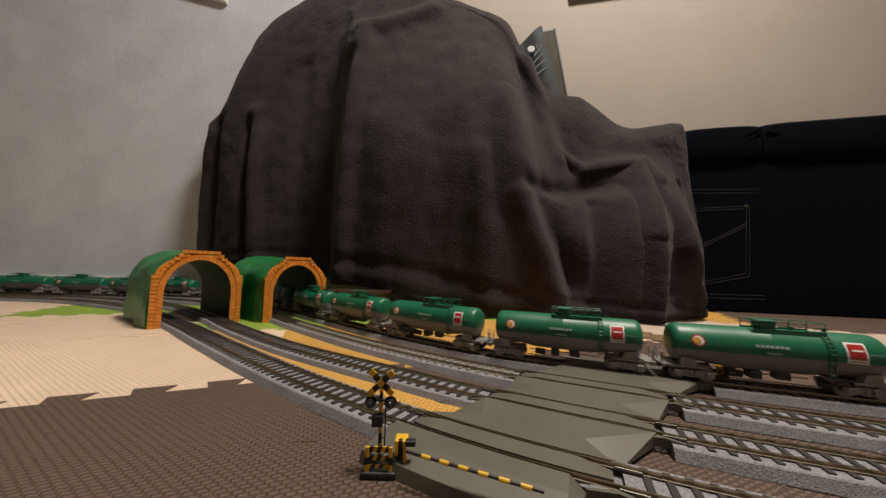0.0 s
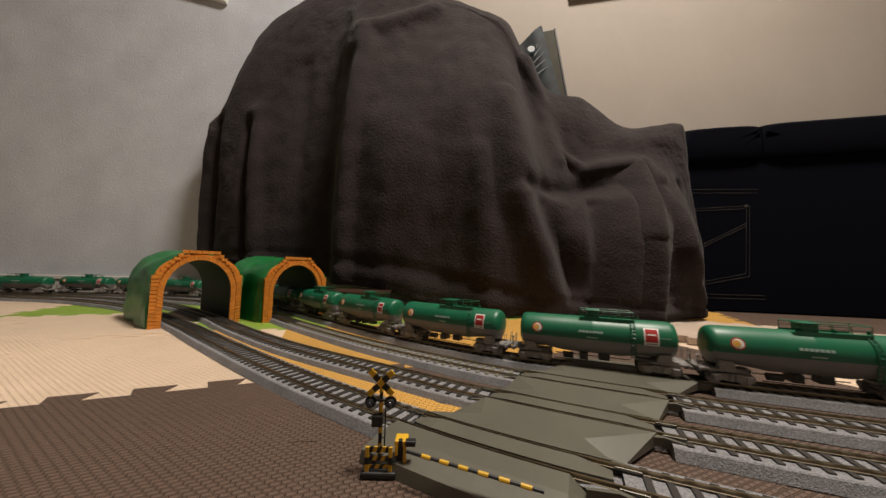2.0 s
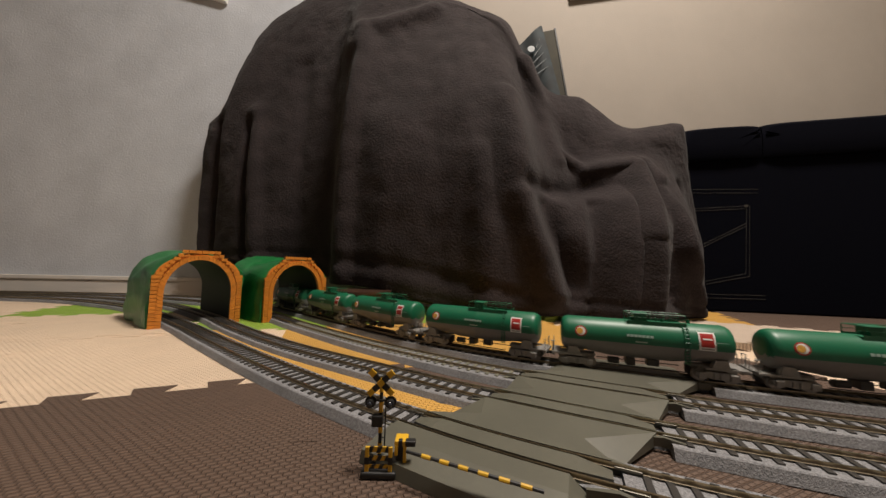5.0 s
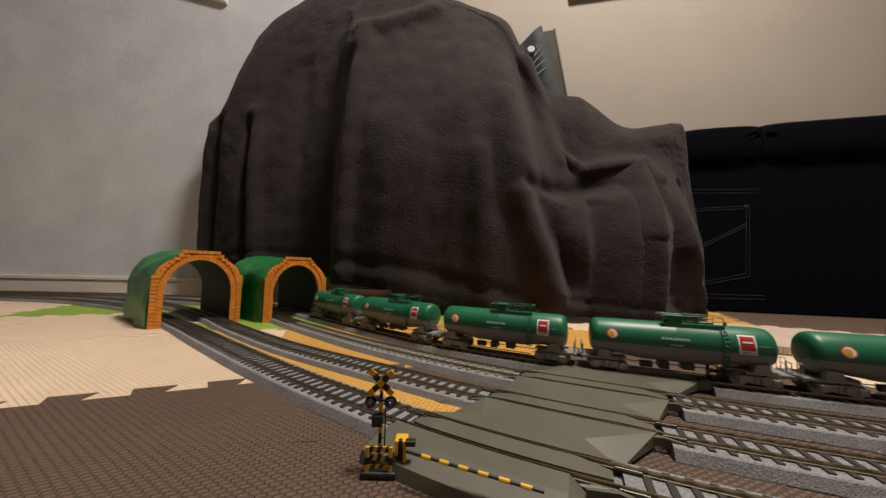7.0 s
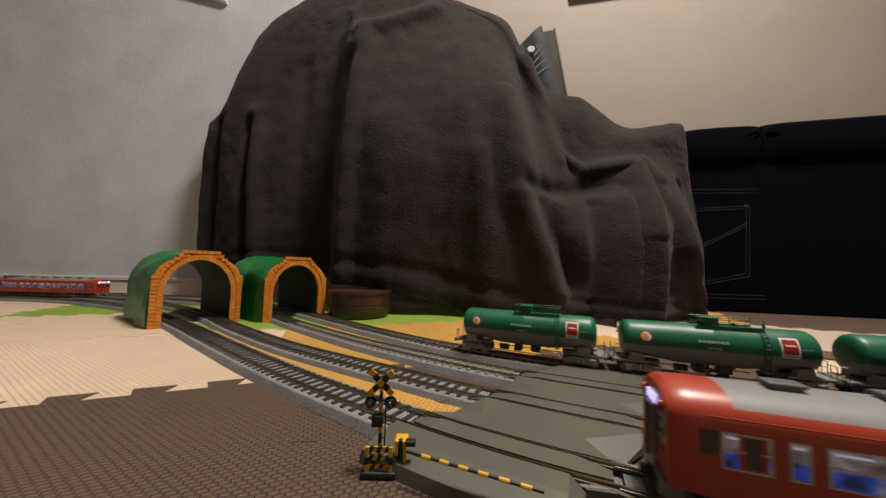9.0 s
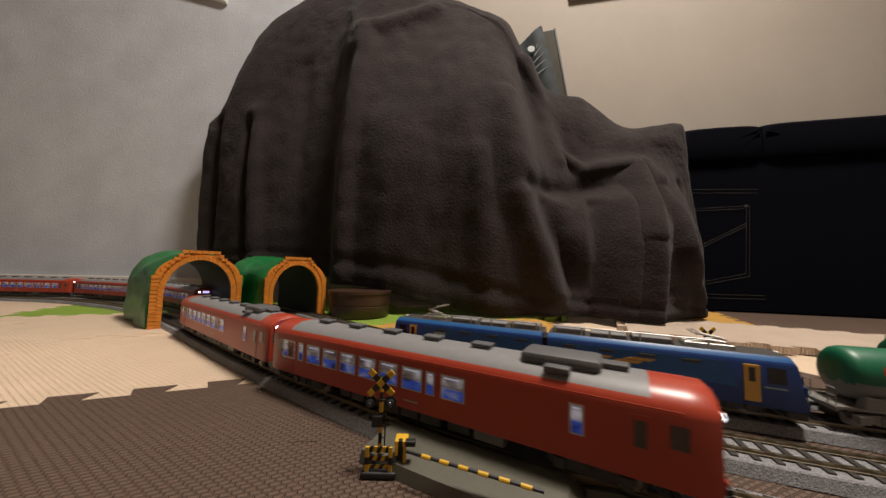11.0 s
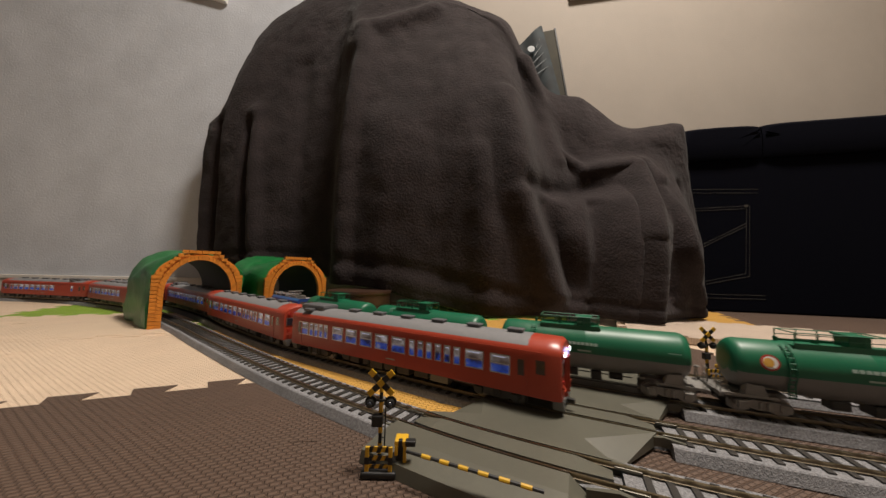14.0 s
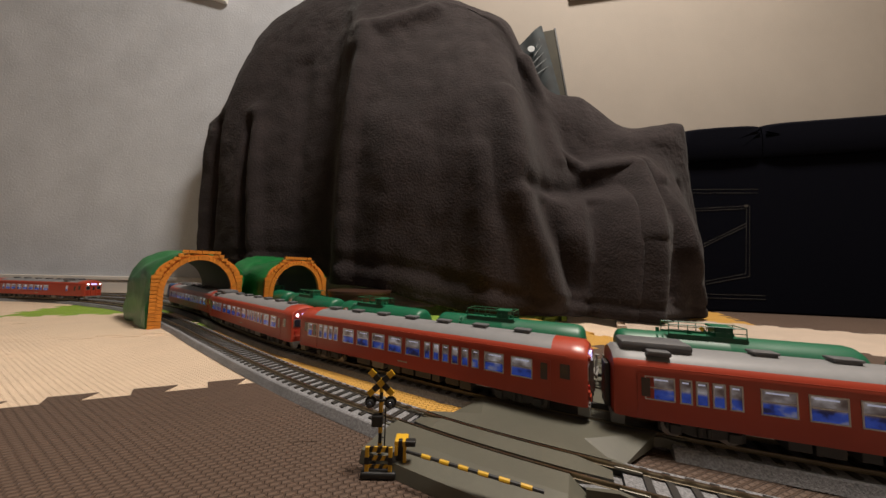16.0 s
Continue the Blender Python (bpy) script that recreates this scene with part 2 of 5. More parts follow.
class Path:
    def __init__(self, pts):
        """The bends behind the camera join on at both ends; s is 0 where the far straight begins."""
        (x0, y0), (x1, y1) = pts[0], pts[-1]
        back = -1.5 - (y0 - 0.70)
        r = (y0 - back) / 2
        west = [(x0 - r * math.sin(a), y0 - r + r * math.cos(a)) for a in (math.pi * k / 8 for k in range(8, 0, -1))]
        west = [(x0 + 1.9 - 0.6 * k, back) for k in range(3)] + west
        q = (y1 - back) / 1.943
        cx, cy = x1 - 0.333 * q, y1 - 0.943 * q
        east = [(cx + q * math.cos(a), cy + q * math.sin(a)) for a in (radians(70.6 - 20.07 * k) for k in range(1, 9))]
        east += [(east[-1][0] - 0.5 * k, back) for k in range(1, 4)]
        self.q = catmull(west + list(pts) + east)
        self.s = np.concatenate([[0], np.cumsum(np.linalg.norm(np.diff(self.q, axis=0), axis=1))])
        self.s -= self.s[len(west) * 40]

    def at(self, s):
        if s < self.s[0] or s > self.s[-1]:
            i, j, d = (0, 1, s - self.s[0]) if s < self.s[0] else (-2, -1, s - self.s[-1])
            w = (self.q[j] - self.q[i]) / np.linalg.norm(self.q[j] - self.q[i])
            return (self.q[0] if s < self.s[0] else self.q[-1]) + d * w
        return np.array([np.interp(s, self.s, self.q[:, 0]), np.interp(s, self.s, self.q[:, 1])])

    def way(self, s):
        d = self.at(s + 0.006) - self.at(s - 0.006)
        return d / np.linalg.norm(d)

    def stand(self, s, z, half, flip=False):
        """A vehicle on two bogies, half a wheelbase each way, its middle at s."""
        a, b = self.at(s - half), self.at(s + half)
        c, d = (a + b) / 2, (b - a) * (-1 if flip else 1)
        return pose(c[0], c[1], z, 0, 0, math.degrees(math.atan2(d[1], d[0])))


PATH = {k: Path(v) for k, v in CENTRES.items()}

# ---- small mesh helpers ----
def rod(bm, a, b, r, seg=6, mi=0):
    """A round bar from a to b."""
    a, b = Vector(a), Vector(b)
    m = Matrix.Translation((a + b) / 2) @ (b - a).to_track_quat("Z", "Y").to_matrix().to_4x4()
    res = bmesh.ops.create_cone(bm, cap_ends=True, segments=seg, radius1=r, radius2=r, depth=(b - a).length, matrix=m)
    if mi:
        for f in {f for v in res["verts"] for f in v.link_faces}:
            f.material_index = mi
    return bm


def quad(bm, pts, mi=0):
    f = bm.faces.new([bm.verts.new(p) for p in pts])
    f.material_index = mi
    return f


def slab(bm, outline, z0, z1, mi=0):
    """A flat piece with the given outline, from z0 up to z1."""
    lo = [bm.verts.new((x, y, z0)) for x, y in outline]
    hi = [bm.verts.new((x, y, z1)) for x, y in outline]
    n = len(outline)
    faces = [bm.faces.new(hi), bm.faces.new(lo[::-1])]
    faces += [bm.faces.new((lo[i], lo[(i + 1) % n], hi[(i + 1) % n], hi[i])) for i in range(n)]
    for f in faces:
        f.material_index = mi
    return bm


def side_plate(bm, outline, y0, y1, mi=0):
    """A flat upright piece: outline in (x, z), thickness along y."""
    a = [bm.verts.new((x, y0, z)) for x, z in outline]
    b = [bm.verts.new((x, y1, z)) for x, z in outline]
    n = len(outline)
    faces = [bm.faces.new(a), bm.faces.new(b[::-1])] + [bm.faces.new((a[i], b[i], b[(i + 1) % n], a[(i + 1) % n])) for i in range(n)]
    for f in faces:
        f.material_index = mi
    return bm


# ---- the room ----
def setting(name, bm, material, label="", parent=None):
    return tagged(part(name, bm, material, parent), label, "", "", "structure")


CORNER = pose(-0.0932, 1.1091, 0, 0, 0, 6.0)
north = setting("wall_north", boxm(-4.1, 0.1, 0, 0.1, 0, 2.42), "wall_grey", "pale blue grey textured wallpaper wall")
north.matrix_world = CORNER
east = setting("wall_east", boxm(0, 3.1, 0, 0.1, 0, 2.42), "wall_beige", "plain warm beige painted wall")
east.matrix_world = pose(-0.1212, 1.1119, 0, 0, 0, 0.5)
setting("wall_west", boxm(-4.0, -3.9, -2.6, 1.23, 0, 2.42), "wall_grey", "pale grey wallpaper wall")
setting("wall_south", boxm(-4.0, 2.9, -2.7, -2.6, 0, 2.42), "wall_beige", "plain beige wall")
setting("wall_far_east", boxm(2.9, 3.0, -2.7, 1.33, 0, 2.42), "wall_beige", "plain beige wall")
setting("ceiling", boxm(-4.0, 3.0, -2.7, 1.33, 2.42, 2.5), "ceiling", "plain off-white ceiling")
bm = box(bmesh.new(), -4.0, 0.0, -0.010, -0.001, -0.011, 0.043)
box(bm, -4.0, 0.0, -0.008, -0.001, 0.043, 0.047)
box(bm, -4.0, 0.0, -0.014, -0.001, 0.047, 0.060, 0.002)
setting("baseboard", bm, "trim", "off-white wooden baseboard with a grooved top").matrix_world = CORNER
floor = setting("floor", boxm(-3.9, 2.9, -2.6, 1.33, -0.05, -0.0115), "foam_beige", "floor covered with jigsaw foam mats")

# Jigsaw foam tiles: the large field lies along the grey wall, a second lot meets it aslant beside the bench.
TILE = 0.250


class Mats:
    def __init__(self, x, y, turn):
        self.at = Vector((x, y))
        self.ax, self.ay = (Vector((math.cos(a), math.sin(a))) for a in (radians(turn), radians(turn + 90)))

    def spot(self, i, j, slip=0.0):
        return self.at + self.ax * ((i + slip) * TILE) + self.ay * (j * TILE)


FIELD, BESIDE = Mats(-0.1619, 0.2763, 22.0), Mats(0.676, 0.657, -28.0)
TOOTH = [(0.28, 0), (0.19, 1), (0.77, 1), (0.68, 0)]


def jig(flip, first=0, last=5):
    """One edge of a tile from 0 to 1, with dovetail teeth to one side."""
    pts = []
    for k in range(first, last):
        for u, h in TOOTH:
            pts.append(((k + u) / 5, (0.015 if h else 0.0) * flip))
    return [(0, 0)] + pts + [(1, 0)]


def tile_outline(mats, i, j, slip=0.0):
    out = []
    for (a, b), (c, d), nrm, back in (((i, j), (i + 1, j), mats.ay, False), ((i + 1, j), (i + 1, j + 1), -mats.ax, False), ((i, j + 1), (i + 1, j + 1), mats.ay, True), ((i, j), (i, j + 1), -mats.ax, True)):
        p, q = mats.spot(a, b, slip), mats.spot(c, d, slip)
        e = [p + (q - p) * u + nrm * h for u, h in (jig(1) if nrm == mats.ay else jig(1, 1, 4))]
        out += (e[::-1] if back else e)[:-1]
    return [(v.x, v.y) for v in out]


GREEN = ((-2, 2), (-1, 2), (-1, 1), (0, 1), (1, 1), (0, 2), (1, 2))
ORANGE = ((0, 0), (1, 0))
SLIP = {1: 0.4, -1: 0.2, -2: 0.2, -3: 0.2}
for i in range(-17, 12):
    for j in range(-11, 8):
        slip = SLIP.get(j, 0.0)
        c = FIELD.spot(i + 0.5, j + 0.5, slip)
        if not (-3.6 < c.x < 2.3 and -1.9 < c.y < 0.92) or (c - BESIDE.at).dot(BESIDE.ay) > -0.42 and c.x > 0.34:
            continue
        colour = "foam_green" if (i, j) in GREEN else "foam_orange" if (i, j) in ORANGE else "foam_brown" if -4 < j < 0 and -7 < i < 4 else "foam_beige"
        part("foam_tile", slab(bmesh.new(), tile_outline(FIELD, i, j, slip), -0.0105, -0.0003 * ((i + 2 * j) % 3)), colour, floor)
for i in range(-3, 5):
    for j in range(-2, 3):
        c = BESIDE.spot(i + 0.5, j + 0.5)
        if not 0.30 < c.x < 2.3 or c.y > 0.97 or (j == -2 and c.x < 0.42):
            continue
        colour = ("foam_brown" if i >= 0 else "foam_orange") if j >= 0 else ("foam_pink" if j == -1 else "foam_brown")
        part("foam_tile", slab(bmesh.new(), tile_outline(BESIDE, i, j), -0.0095, 0.0012), colour, floor)

# ---- tracks ----
RAIL = 0.0094


def sweep(bm, path, s0, s1, profile, step=0.012, mats=None):
    """A profile of (across, up) carried along the path."""
    n = max(2, int((s1 - s0) / step))
    rings = []
    for i in range(n + 1):
        s = s0 + (s1 - s0) * i / n
        c, d = path.at(s), path.way(s)
        across = np.array([-d[1], d[0]])
        rings.append([bm.verts.new((*(c + across * u), v)) for u, v in profile])
    k = len(profile)
    for a, b in zip(rings, rings[1:]):
        for j in range(k):
            f = bm.faces.new((a[j], a[(j + 1) % k], b[(j + 1) % k], b[j]))
            f.material_index = mats[j] if mats else 0
    bm.faces.new(rings[0])
    bm.faces.new(rings[-1])
    return bm


BED = [(-0.0205, 0.0), (-0.0178, 0.0058), (-0.0168, 0.0064), (0.0168, 0.0064), (0.0178, 0.0058), (0.0205, 0.0)]
CROSSING = {"a": (2.36, 2.477), "b": (2.418, 2.531), "c": (2.46, 2.58), "d": (2.524, 2.648)}
NEAR = {"a": (2.0, 2.85), "b": (1.95, 2.85), "c": (2.05, 2.85), "d": (2.0, 2.85)}
SLEEPER = 0.0094
me_sleeper = {}
for kind in ("tie", "tie_olive"):
    ob = part("sleeper_shape", boxm(-0.0017, 0.0017, -0.0146, 0.0146, 0.0056, 0.0074, 0.0003), kind)
    me_sleeper[kind] = ob.data
    bpy.data.objects.remove(ob)
for key in "abcd":
    path, (c0, c1) = PATH[key], CROSSING[key]
    t = tagged(empty("railway_track"), "grey ballast model railway track with dark sleepers", "track", "model railway tracks")
    for s0, s1 in ((path.s[0], -2.0), (-1.9995, 0.5), (0.5005, 1.41), (1.4105, 1.885), (1.8855, c0), (c0 + 0.0005, c1), (c1 + 0.0005, 3.4), (3.4005, path.s[-1])):
        low = s0 > c0 and s1 <= c1
        part("ballast_bed", sweep(bmesh.new(), path, s0, s1, [(u * 0.5, z * 0.6) for u, z in BED] if low else BED), "bed", t)
    for side in (-1, 1):
        u = side * 0.0085
        prof = [(u - 0.0011, 0.0072), (u - 0.0011, 0.0075), (u - 0.0004, 0.0077), (u - 0.0004, 0.0086), (u - 0.0006, 0.0088), (u - 0.0006, RAIL), (u + 0.0006, RAIL), (u + 0.0006, 0.0088), (u + 0.0004, 0.0086), (u + 0.0004, 0.0077), (u + 0.0011, 0.0075), (u + 0.0011, 0.0072)]
        part("rail", sweep(bmesh.new(), path, path.s[0], path.s[-1], prof, mats=[1, 1, 1, 1, 0, 0, 0, 1, 1, 1, 1, 1]), ["rail", "rail_side"], t)
        for s in (c0 - 0.003, c1 + 0.003, 1.885):
            a = path.at(s)
            w = path.way(s)
            bm = boxm(-0.006, 0.006, -0.0015, 0.0015, 0.0072, 0.0086, 0.0003)
            j = part("rail_joiner", bm, "joiner", t)
            j.matrix_world = Matrix.Translation((a[0] - w[1] * u, a[1] + w[0] * u, 0)) @ Matrix.Rotation(math.atan2(w[1], w[0]), 4, "Z")
    rest = bmesh.new()
    s = path.s[0] + 0.01
    while s < path.s[-1] - 0.01:
        if not c0 - 0.002 < s < c1 + 0.002:
            a, w = path.at(s), path.way(s)
            m = Matrix.Translation((a[0], a[1], 0)) @ Matrix.Rotation(math.atan2(w[1], w[0]), 4, "Z")
            if NEAR[key][0] < s < NEAR[key][1]:
                ob = new("sleeper", me_sleeper["tie_olive" if key == "c" and s < c0 else "tie"])
                ob.parent, ob.matrix_world = t, m
            else:
                c = [rest.verts.new(m @ Vector((x, y, z))) for x in (-0.0017, 0.0017) for y in (-0.0146, 0.0146) for z in (0.0056, 0.0074)]
                for q in ((1, 3, 7, 5), (0, 1, 5, 4), (2, 6, 7, 3), (0, 2, 3, 1), (4, 5, 7, 6), (0, 4, 6, 2)):
                    rest.faces.new([c[k] for k in q])
        s += SLEEPER
    tagged(part("sleeper", rest, "tie", t), kind="stuff")

# a narrow foam border strip lies between the two near tracks
for sa, sb in ((1.92, 2.068), (2.0685, 2.22), (2.2205, 2.40)):
    strip_line = [PATH["a"].at(sa + (sb - sa) * q / 8) for q in range(9)]
    side_line = [np.array([-w[1], w[0]]) for w in (PATH["a"].way(sa + (sb - sa) * q / 8) for q in range(9))]
    edge = [tuple(p + v * 0.019) for p, v in zip(strip_line, side_line)] + [tuple(p + v * (0.041 + (0.004 if q % 3 else 0.0))) for q, (p, v) in enumerate(zip(strip_line, side_line))][::-1]
    part("border_strip", slab(bmesh.new(), edge, 0.0003, 0.0016), "foam_orange", floor, "orange foam border strip")

# ---- level crossing deck ----
deck = tagged(empty("level_crossing"), "grey olive plastic level crossing deck across four tracks", "crossing")


def off(path, s, u, z):
    a, w = path.at(s), path.way(s)
    return (a[0] - w[1] * u, a[1] + w[0] * u, z)


def panel(lines, s_from, s_to, notch=0.023):
    """A panel between two lines (path, offset), with a sunken wedge cut into both ends."""
    bm = bmesh.new()
    (p0, u0), (p1, u1) = lines
    f = notch / (s_to[0] - s_from[0])
    rows = []
    for k in [0.0] + [f + (1 - 2 * f) * i / 8 for i in range(9)] + [1.0]:
        a, b = Vector(off(p0, s_from[0] + (s_to[0] - s_from[0]) * k, u0, RAIL)), Vector(off(p1, s_from[1] + (s_to[1] - s_from[1]) * k, u1, RAIL))
        rows.append((bm.verts.new(a), bm.verts.new(b), bm.verts.new((a.x, a.y, 0.002)), bm.verts.new((b.x, b.y, 0.002))))
    for i, (r, q) in enumerate(zip(rows, rows[1:])):
        if 0 < i < len(rows) - 2:
            bm.faces.new((r[0], r[1], q[1], q[0]))
        bm.faces.new((r[2], r[0], q[0], q[2]))
        bm.faces.new((r[1], r[3], q[3], q[1]))
    for r, q in ((rows[0], rows[1]), (rows[-1], rows[-2])):
        apex = bm.verts.new(q[0].co * 0.62 + q[1].co * 0.38)
        low = bm.verts.new(r[0].co * 0.86 + r[1].co * 0.14 - Vector((0, 0, 0.0076)))
        bm.faces.new((q[0], r[0], apex))
        bm.faces.new((q[1], apex, r[1]))
        bm.faces.new((apex, r[0], low))
        bm.faces.new((apex, low, r[1]))
        bm.faces.new((r[0], r[2], low))
        bm.faces.new((r[1], low, r[3]))
    return bm


def strip(path, s0, s1, ua, ub, taper=0.016):
    """The board between or beside the rails, its ends cut to a slant."""
    bm = bmesh.new()
    n = 14
    rows = []
    for i in range(n + 1):
        s = s0 + (s1 - s0) * i / n
        k = min(1.0, min(s - s0, s1 - s) / taper)
        lo, hi = ua + (ub - ua) * 0.5 * (1 - k) * 0.9, ub
        top = RAIL + 0.0002 - 0.003 * (1 - k)
        rows.append([bm.verts.new(off(path, s, u, z)) for u, z in ((lo, 0.003), (lo, top), (hi, top), (hi, 0.003))])
    for r, q in zip(rows, rows[1:]):
        for k in range(3):
            bm.faces.new((r[k], r[k + 1], q[k + 1], q[k]))
    bm.faces.new(rows[0])
    bm.faces.new(rows[-1])
    return bm


order = "abcd"
for key in order:
    c0, c1 = CROSSING[key]
    part("centre_board", strip(PATH[key], c0 + 0.002, c1 - 0.004, -0.0066, 0.0066), "plate", deck)
    for side in (-1, 1):
        part("rail_wedge", strip(PATH[key], c0 - 0.012, c0 + 0.012, side * 0.0105, side * 0.0135, 0.02), "plate", deck)
        part("rail_wedge", strip(PATH[key], c1 - 0.016, c1 + 0.010, side * 0.0105, side * 0.0135, 0.02), "plate", deck)
for k0, k1 in zip(order, order[1:]):
    (a0, a1), (b0, b1) = CROSSING[k0], CROSSING[k1]
    part("deck_panel", panel([(PATH[k0], 0.0102), (PATH[k1], -0.0102)], (a0 + 0.004, b0 + 0.002), (a1 - 0.004, b1 - 0.006)), "plate", deck)
a0, a1 = CROSSING["a"]
bm = bmesh.new()
rows = []
for i in range(13):
    s = a0 - 0.004 + (a1 - a0 - 0.01) * i / 12
    f = 0.12 if i == 12 else 1.0
    rows.append([bm.verts.new(off(PATH["a"], s, u, z)) for u, z in ((-0.0102, 0.002), (-0.0102, RAIL * f), (-0.024, (RAIL - 0.0003) * f), (-0.040, 0.0062 * f), (-0.0415, 0.0))])
for r, q in zip(rows, rows[1:]):
    for k in range(4):
        bm.faces.new((r[k], r[k + 1], q[k + 1], q[k]))
bm.faces.new(rows[0])
bm.faces.new(rows[-1])
part("approach_ramp", bm, "plate", deck)
d0, d1 = CROSSING["d"]
bm = bmesh.new()
rows = []
for i in range(13):
    s = d0 + 0.004 + (d1 - d0 - 0.01) * i / 12
    f = 0.12 if i == 12 else 1.0
    rows.append([bm.verts.new(off(PATH["d"], s, u, z)) for u, z in ((0.0102, 0.002), (0.0102, RAIL * f), (0.024, (RAIL - 0.0003) * f), (0.040, 0.0062 * f), (0.0415, 0.0))])
for r, q in zip(rows, rows[1:]):
    for k in range(4):
        bm.faces.new((r[k], r[k + 1], q[k + 1], q[k]))
bm.faces.new(rows[0])
bm.faces.new(rows[-1])
part("approach_ramp", bm, "plate", deck)

# ---- toy tunnels ----
def arch(t, half, straight, rise, z0=0.0):
    """A point of an upright arch: t from 0 (left foot) to 1 (right foot)."""
    leg = straight / (2 * straight + math.pi * (half + rise) / 2)
    if t < leg:
        return -half, z0 + straight * t / leg
    if t > 1 - leg:
        return half, z0 + straight * (1 - t) / leg
    a = math.pi * (t - leg) / (1 - 2 * leg)
    return -half * math.cos(a), z0 + straight + rise * math.sin(a)


def make_tunnel(m):
    t = tagged(empty("toy_tunnel"), "green toy tunnel with an orange stepped brick portal", "toy tunnel", "toy tunnels over the tracks")
    bm = bmesh.new()
    n, depth = 44, 0.165

    def bend(y):
        return 0.10 * y + 0.35 * y * y
    ys = [0.006 + depth * k / 12 for k in range(13)]
    outer, inner = [], []
    for k, y in enumerate(ys):
        ro, ri = [], []
        for i in range(n + 1):
            x, z = arch(i / n, 0.068, 0.078, 0.058)
            d = 0.0035 * noise.noise(Vector((x * 28, y * 22, z * 28))) + 0.0022 * noise.noise(Vector((x * 70, y * 30, z * 60)))
            g = 1 + d / 0.07 + 0.02 * math.sin(y * 36 + i * 0.4)
            ro.append(bm.verts.new((x * g * (1.03 if k else 0.985) - bend(y), y, z * (g if z > 0.02 else 1) * (1.0 if k else 0.975))))
            x, z = arch(i / n, 0.0505, 0.062, 0.060)
            ri.append(bm.verts.new((x - bend(y), y, z)))
        outer.append(ro)
        inner.append(ri)
    for k in range(12):
        for i in range(n):
            bm.faces.new((outer[k][i], outer[k][i + 1], outer[k + 1][i + 1], outer[k + 1][i]))
            # inner faces get the darker green that stands in for shade
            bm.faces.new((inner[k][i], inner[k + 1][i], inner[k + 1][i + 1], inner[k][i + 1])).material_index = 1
    for k in (0, 12):
        for i in range(n):
            bm.faces.new((outer[k][i], inner[k][i], inner[k][i + 1], outer[k][i + 1]))
    for i in (0, n):
        for k in range(12):
            bm.faces.new((outer[k][i], outer[k + 1][i], inner[k + 1][i], inner[k][i]))
    part("hill_shell", bm, ["tunnel_green", "tunnel_inside_shade"], t, "glossy dark green moulded shell", smooth=True)

    # portal: backing, arch stones, courses stepping in towards the top
    def stones(material):
        rng = random.Random(4)
        out = 0.010
        for i in range(50):
            a, b = i / 50 + 0.0009, (i + 1) / 50 - 0.0009
            bm = bmesh.new()
            pts = []
            for f, (h, s, r) in ((a, (0.0490, 0.060, 0.0605)), (b, (0.0490, 0.060, 0.0605)), (b, (0.0570, 0.060, 0.0685)), (a, (0.0570, 0.060, 0.0685))):
                pts.append(arch(f, h, s, r))
            y = -rng.uniform(0.0, 0.0008)
            side_plate(bm, pts, y, 0.008)
            part("arch_stone", bm, material, t)
        rows = 21
        h = 0.1385 / rows
        for r in range(rows):
            z0, z1 = r * h + 0.0004, (r + 1) * h - 0.0004
            zc = (z0 + z1) / 2
            edge = 0.0665 if zc < 0.094 else 0.0665 - 0.037 * (math.ceil((zc - 0.094) / h) * h) / 0.045
            if zc < 0.060:
                ring = 0.0574
            else:
                v = (z0 - 0.060) / 0.0690
                ring = 0.0574 * math.sqrt(max(0.0, 1 - v * v)) if v < 1 else 0.0
            width = edge - ring
            if width < 0.003:
                continue
            k = max(1, round(width / 0.0090))
            for side in (-1, 1):
                for c in range(k):
                    a, b = ring + width * c / k + 0.0003, ring + width * (c + 1) / k - 0.0003
                    y = 0.001 - rng.uniform(0, 0.0009) - (0.0015 if c == k - 1 else 0)
                    x0, x1 = sorted((side * a, side * b))
                    part("brick", boxm(x0, x1, y, 0.008, z0, z1), material, t)

    stones("tunnel_orange")
    bm = bmesh.new()
    for i in range(40):
        q = [arch(i / 40, 0.0496, 0.060, 0.061), arch((i + 1) / 40, 0.0496, 0.060, 0.061), arch((i + 1) / 40, 0.063, 0.088, 0.043), arch(i / 40, 0.063, 0.088, 0.043)]
        side_plate(bm, q, 0.0022, 0.0078)
    part("portal_backing", bm, "tunnel_orange", t)
    t.matrix_world = m
    return t


tunnel = make_tunnel(pose(-0.4166, 0.5238, 0, 0, 0, 45) @ Matrix.Scale(0.925, 4))
copy_thing(tunnel, pose(-0.2871, 0.6039, 0, 0, 0, 48) @ Matrix.Scale(0.962, 4))


